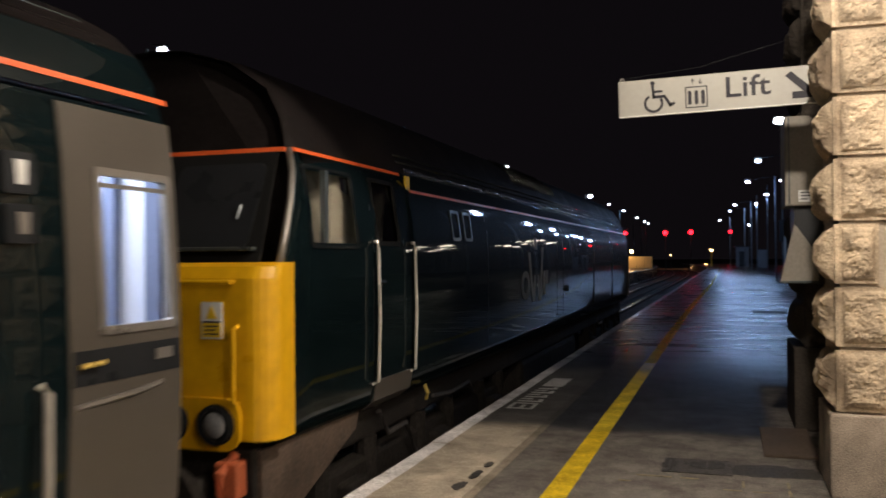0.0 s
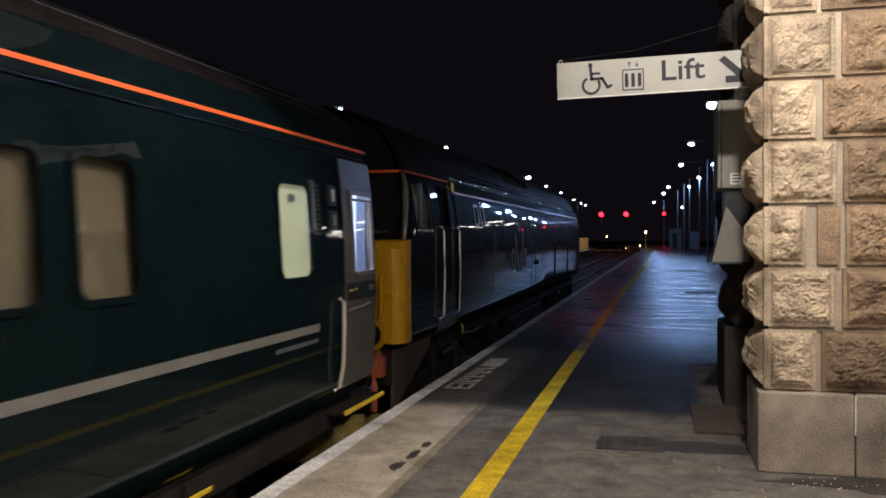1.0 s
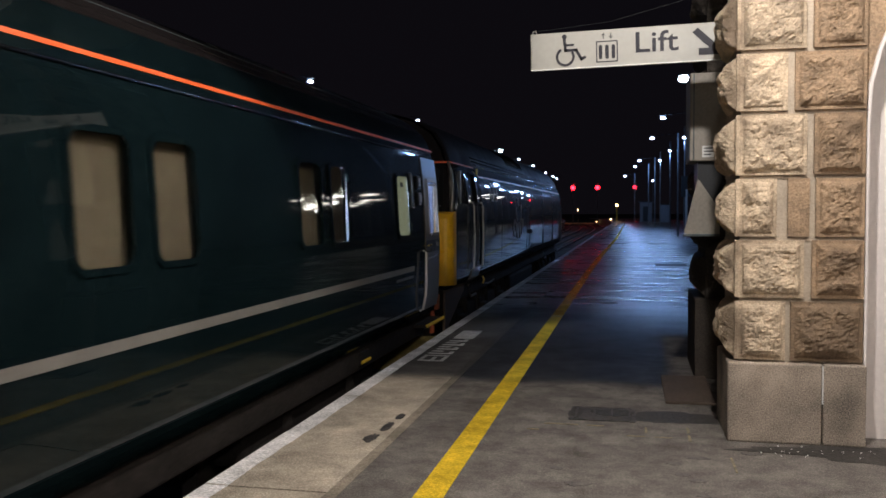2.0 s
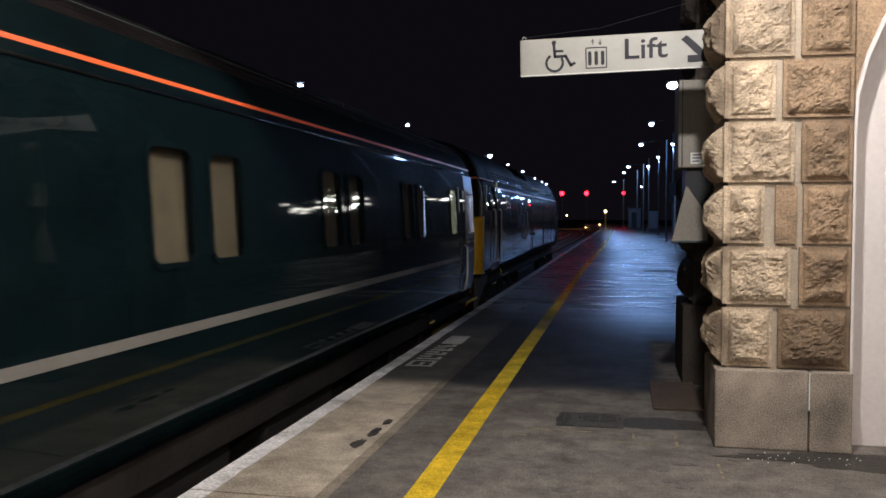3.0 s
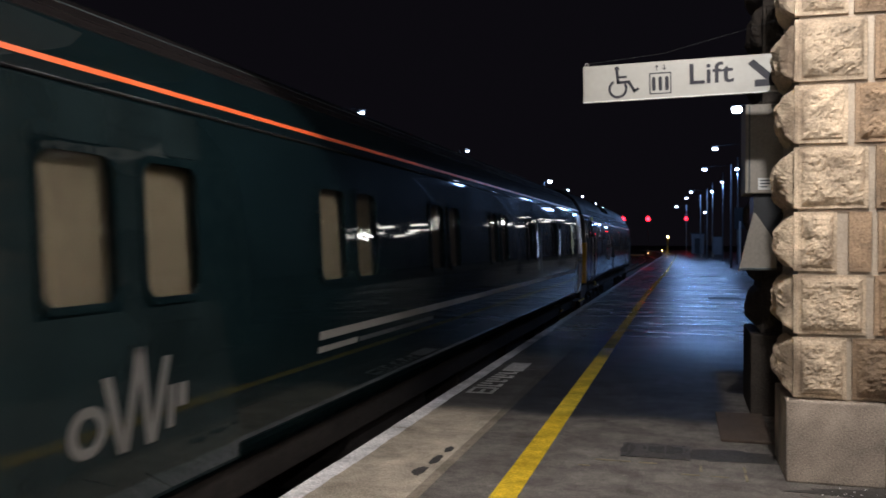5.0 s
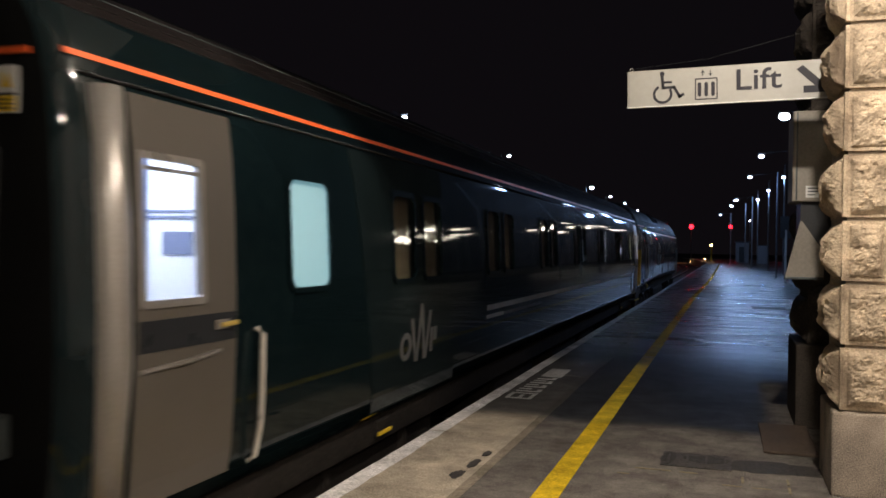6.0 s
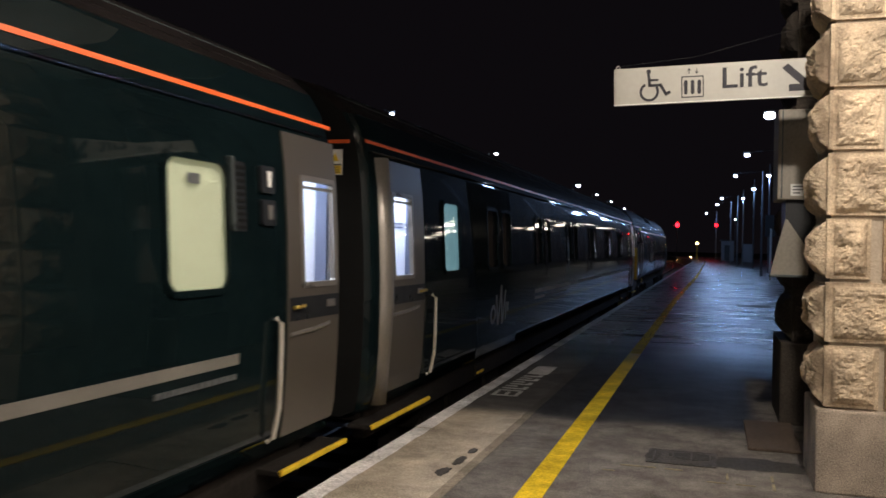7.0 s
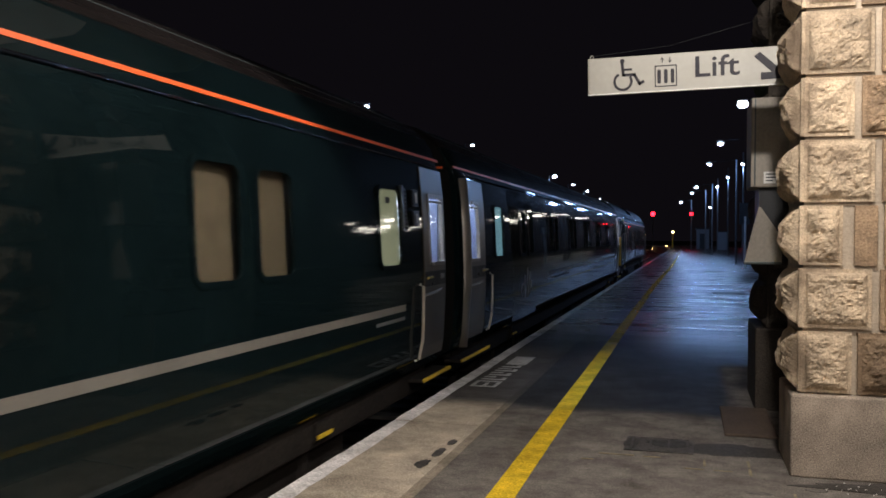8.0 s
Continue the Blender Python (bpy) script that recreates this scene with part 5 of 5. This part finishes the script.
# ---------------- pieces of the platform: coping slabs, painted edge, marks ----------------
rnd = random.Random(4)
y = -5.03 - 8 * 1.165
slab_rest = bmesh.new()
LEN = 1.165
k = 0
while y < 174:
    y1 = y + LEN
    s0, s1 = bend(y), bend(y1)
    dz = rnd.uniform(-0.002, 0.002)
    bm = bmesh.new() if k < 80 else slab_rest
    vs = [bm.verts.new(c) for c in ((EDGE + s0, y + 0.006, -0.085), (-1.565 + s0, y + 0.006, -0.085), (-1.565 + s1, y1 - 0.006, -0.085), (EDGE + s1, y1 - 0.006, -0.085),
                                    (EDGE + s0, y + 0.006, dz), (-1.565 + s0, y + 0.006, dz), (-1.565 + s1, y1 - 0.006, dz), (EDGE + s1, y1 - 0.006, dz))]
    for q in ((0, 3, 2, 1), (4, 5, 6, 7), (0, 1, 5, 4), (1, 2, 6, 5), (2, 3, 7, 6), (3, 0, 4, 7)):
        bm.faces.new([vs[i] for i in q])
    if k < 80:
        part("coping_slab", bm, "coping", platform)
        # white edge paint, a little ragged on the inner side
        j0, j1 = rnd.uniform(-0.008, 0.008), rnd.uniform(-0.008, 0.008)
        pb = bmesh.new()
        n = 6
        a = [pb.verts.new((EDGE - 0.002 + s0 + (s1 - s0) * i / n, y + 0.004 + (LEN - 0.008) * i / n, dz + 0.004)) for i in range(n + 1)]
        b = [pb.verts.new((EDGE + 0.135 + s0 + (s1 - s0) * i / n + rnd.uniform(-0.006, 0.006), y + 0.004 + (LEN - 0.008) * i / n, dz + 0.004)) for i in range(n + 1)]
        c = [pb.verts.new((EDGE - 0.002 + s0 + (s1 - s0) * i / n, y + 0.004 + (LEN - 0.008) * i / n, dz - 0.075)) for i in range(n + 1)]
        for i in range(n):
            pb.faces.new((a[i], b[i], b[i + 1], a[i + 1]))
            pb.faces.new((c[i], a[i], a[i + 1], c[i + 1]))
        part("edge_paint", pb, "white_line", platform)
    y = y1
    k += 1
tagged(part("coping_slab", slab_rest, "coping", platform), kind="stuff")
part("edge_paint", ribbon(EDGE - 0.002, EDGE + 0.135, 0.006, [76.5, *[v for v in YS if v > 77]], drop=0.07), "white_line", platform)

# faded stencilled writing beside the edge, unreadable: plain bars
STROKES = [(-2.13, -1.86, 8.36, 8.41), (-2.13, -1.86, 8.66, 8.71), (-2.13, -2.09, 8.41, 8.66), (-1.90, -1.86, 8.41, 8.66), (-2.01, -1.97, 8.41, 8.60)]
for i, (xa, xb) in enumerate(((-2.12, -1.86), (-2.12, -1.99), (-2.10, -1.87), (-2.11, -1.97), (-2.10, -1.86), (-2.09, -1.95), (-2.08, -1.87))):
    STROKES.append((xa, xb, 8.80 + 0.15 * i, 8.85 + 0.15 * i))
    if i % 2 == 0:
        STROKES.append((xb - 0.05, xb, 8.85 + 0.15 * i, 8.95 + 0.15 * i))
for xa, xb, ya, yb in STROKES:
    part("stencil_bar", boxed(xa, xb, ya, yb, 0.0, 0.0045), "faded_paint", platform)
part("stencil_patch", boxed(-2.08, -1.84, 9.92, 10.6, 0.0, 0.0045), "faded_paint", platform)


def blot(cx, cy, rx, ry, seed, material, z=0.0035, name="stain"):
    q = random.Random(seed)
    pts = []
    for i in range(44):
        w = i * 2 * math.pi / 44
        f = 1 + 0.30 * noise.noise(Vector((math.cos(w) * 1.3, math.sin(w) * 1.3, seed * 3.1))) + 0.25 * noise.noise(Vector((math.cos(w) * 4, math.sin(w) * 4, seed * 5.7))) + q.uniform(-0.06, 0.06)
        pts.append((cx + rx * f * math.cos(w), cy + ry * f * math.sin(w)))
    return part(name, plate(bmesh.new(), pts, z, lambda a, b, d: (a, b, d)), material, platform)


blot(-1.70, 5.40, 0.045, 0.10, 1, "damp_iron", 0.006)
blot(-1.675, 5.72, 0.032, 0.11, 2, "damp_iron", 0.006)
blot(-1.665, 6.02, 0.028, 0.08, 3, "damp_iron", 0.006)
drain = part("drain_cover", boxed(-0.42, 0.02, 6.20, 6.58, 0.0, 0.005), "damp_iron", platform, "dark damp cover set in the asphalt")
for i in range(4):
    part("cover_rib", boxed(-0.40 + 0.13 * i, -0.385 + 0.13 * i, 6.22, 6.56, 0.005, 0.009), "damp_iron", drain)
part("cover_frame", ring(bmesh.new(), rounded(-0.44, 0.04, 6.18, 6.60, 0.01, 2), rounded(-0.42, 0.02, 6.20, 6.58, 0.01, 2), 0.007, lambda a, b, d: (a, b, max(d, 0.0))), "damp_iron", drain)
for x0, x1, y0, y1 in ((-0.60, -0.36, 6.03, 6.055), (-0.30, -0.18, 6.03, 6.05), (0.380, 0.398, 5.74, 5.90), (0.383, 0.40, 5.95, 6.10), (0.10, 0.116, 5.90, 6.06), (-0.70, -0.62, 5.85, 5.87), (-0.02, 0.10, 5.80, 5.812), (0.16, 0.28, 5.80, 5.812), (0.602, 0.615, 5.10, 5.40)):
    part("worn_mark", boxed(x0, x1, y0, y1, 0.0, 0.003), "oldyellow", platform)
specks = bmesh.new()
for i in range(30):
    x, yy, r = rnd.uniform(0.80, 1.50), 5.62 + rnd.gauss(0, 0.06), rnd.uniform(0.0015, 0.0042)
    box(specks, x - r, x + r, yy - r * 0.7, yy + r * 0.7, 0.0, 0.006)
tagged(part("grit", specks, "label", platform), kind="stuff")
for i in range(9):
    blot(rnd.uniform(-0.7, 0.9), rnd.uniform(4.6, 5.6), rnd.uniform(0.03, 0.09), rnd.uniform(0.02, 0.05), 20 + i, "old_stain", 0.0025)
blot(-0.12, 6.44, 0.17, 0.10, 61, "dark_patch", 0.0075, "damp_patch")
blot(-0.40, 6.40, 0.05, 0.16, 62, "dark_patch", 0.0078, "damp_patch")
# dark strip along the foot of the pier and the plaster wall
blot(1.72, 5.62, 0.85, 0.20, 55, "dark_patch", 0.003, "damp_strip")
blot(0.34, 6.38, 0.34, 0.17, 57, "dark_patch", 0.002, "damp_patch")
for x, yy in ((1.05, 24.3), (1.1, 39.5)):
    part("manhole_cover", boxed(x - 0.42, x + 0.42, yy - 0.55, yy + 0.55, 0.0, 0.008, 0.003), "dark_patch", platform)
# sleepers near the platform
for i in range(90):
    part("sleeper", boxed(-5.15, -2.62, 1 + 0.65 * i, 1.25 + 0.65 * i, -1.12, -1.045), "sleeper", ground)


# ---------------- movement ----------------
def run(t):
    """How far the train's first coach has gone along the platform."""
    return -0.000490 * t ** 4 + 0.010555 * t ** 3 - 0.107228 * t ** 2 + 3.915416 * t ** 1 + 3.3884


def on_track(y, up=0.0):
    """A vehicle's pose on the line, which leans a touch towards the platform."""
    return pose(-3.87 + 0.003 * (y - 4.0), y, up, 0, 0, -0.172)


def motions():
    times = [0.25 * k for k in range(33)]
    walk(coach_a, [(t, on_track(run(t))) for t in times])
    walk(coach_b, [(t, on_track(run(t) - 22.63, 0.006)) for t in times])
    walk(loco, [(t, on_track(run(t) + 1.12)) for t in times])


motions()
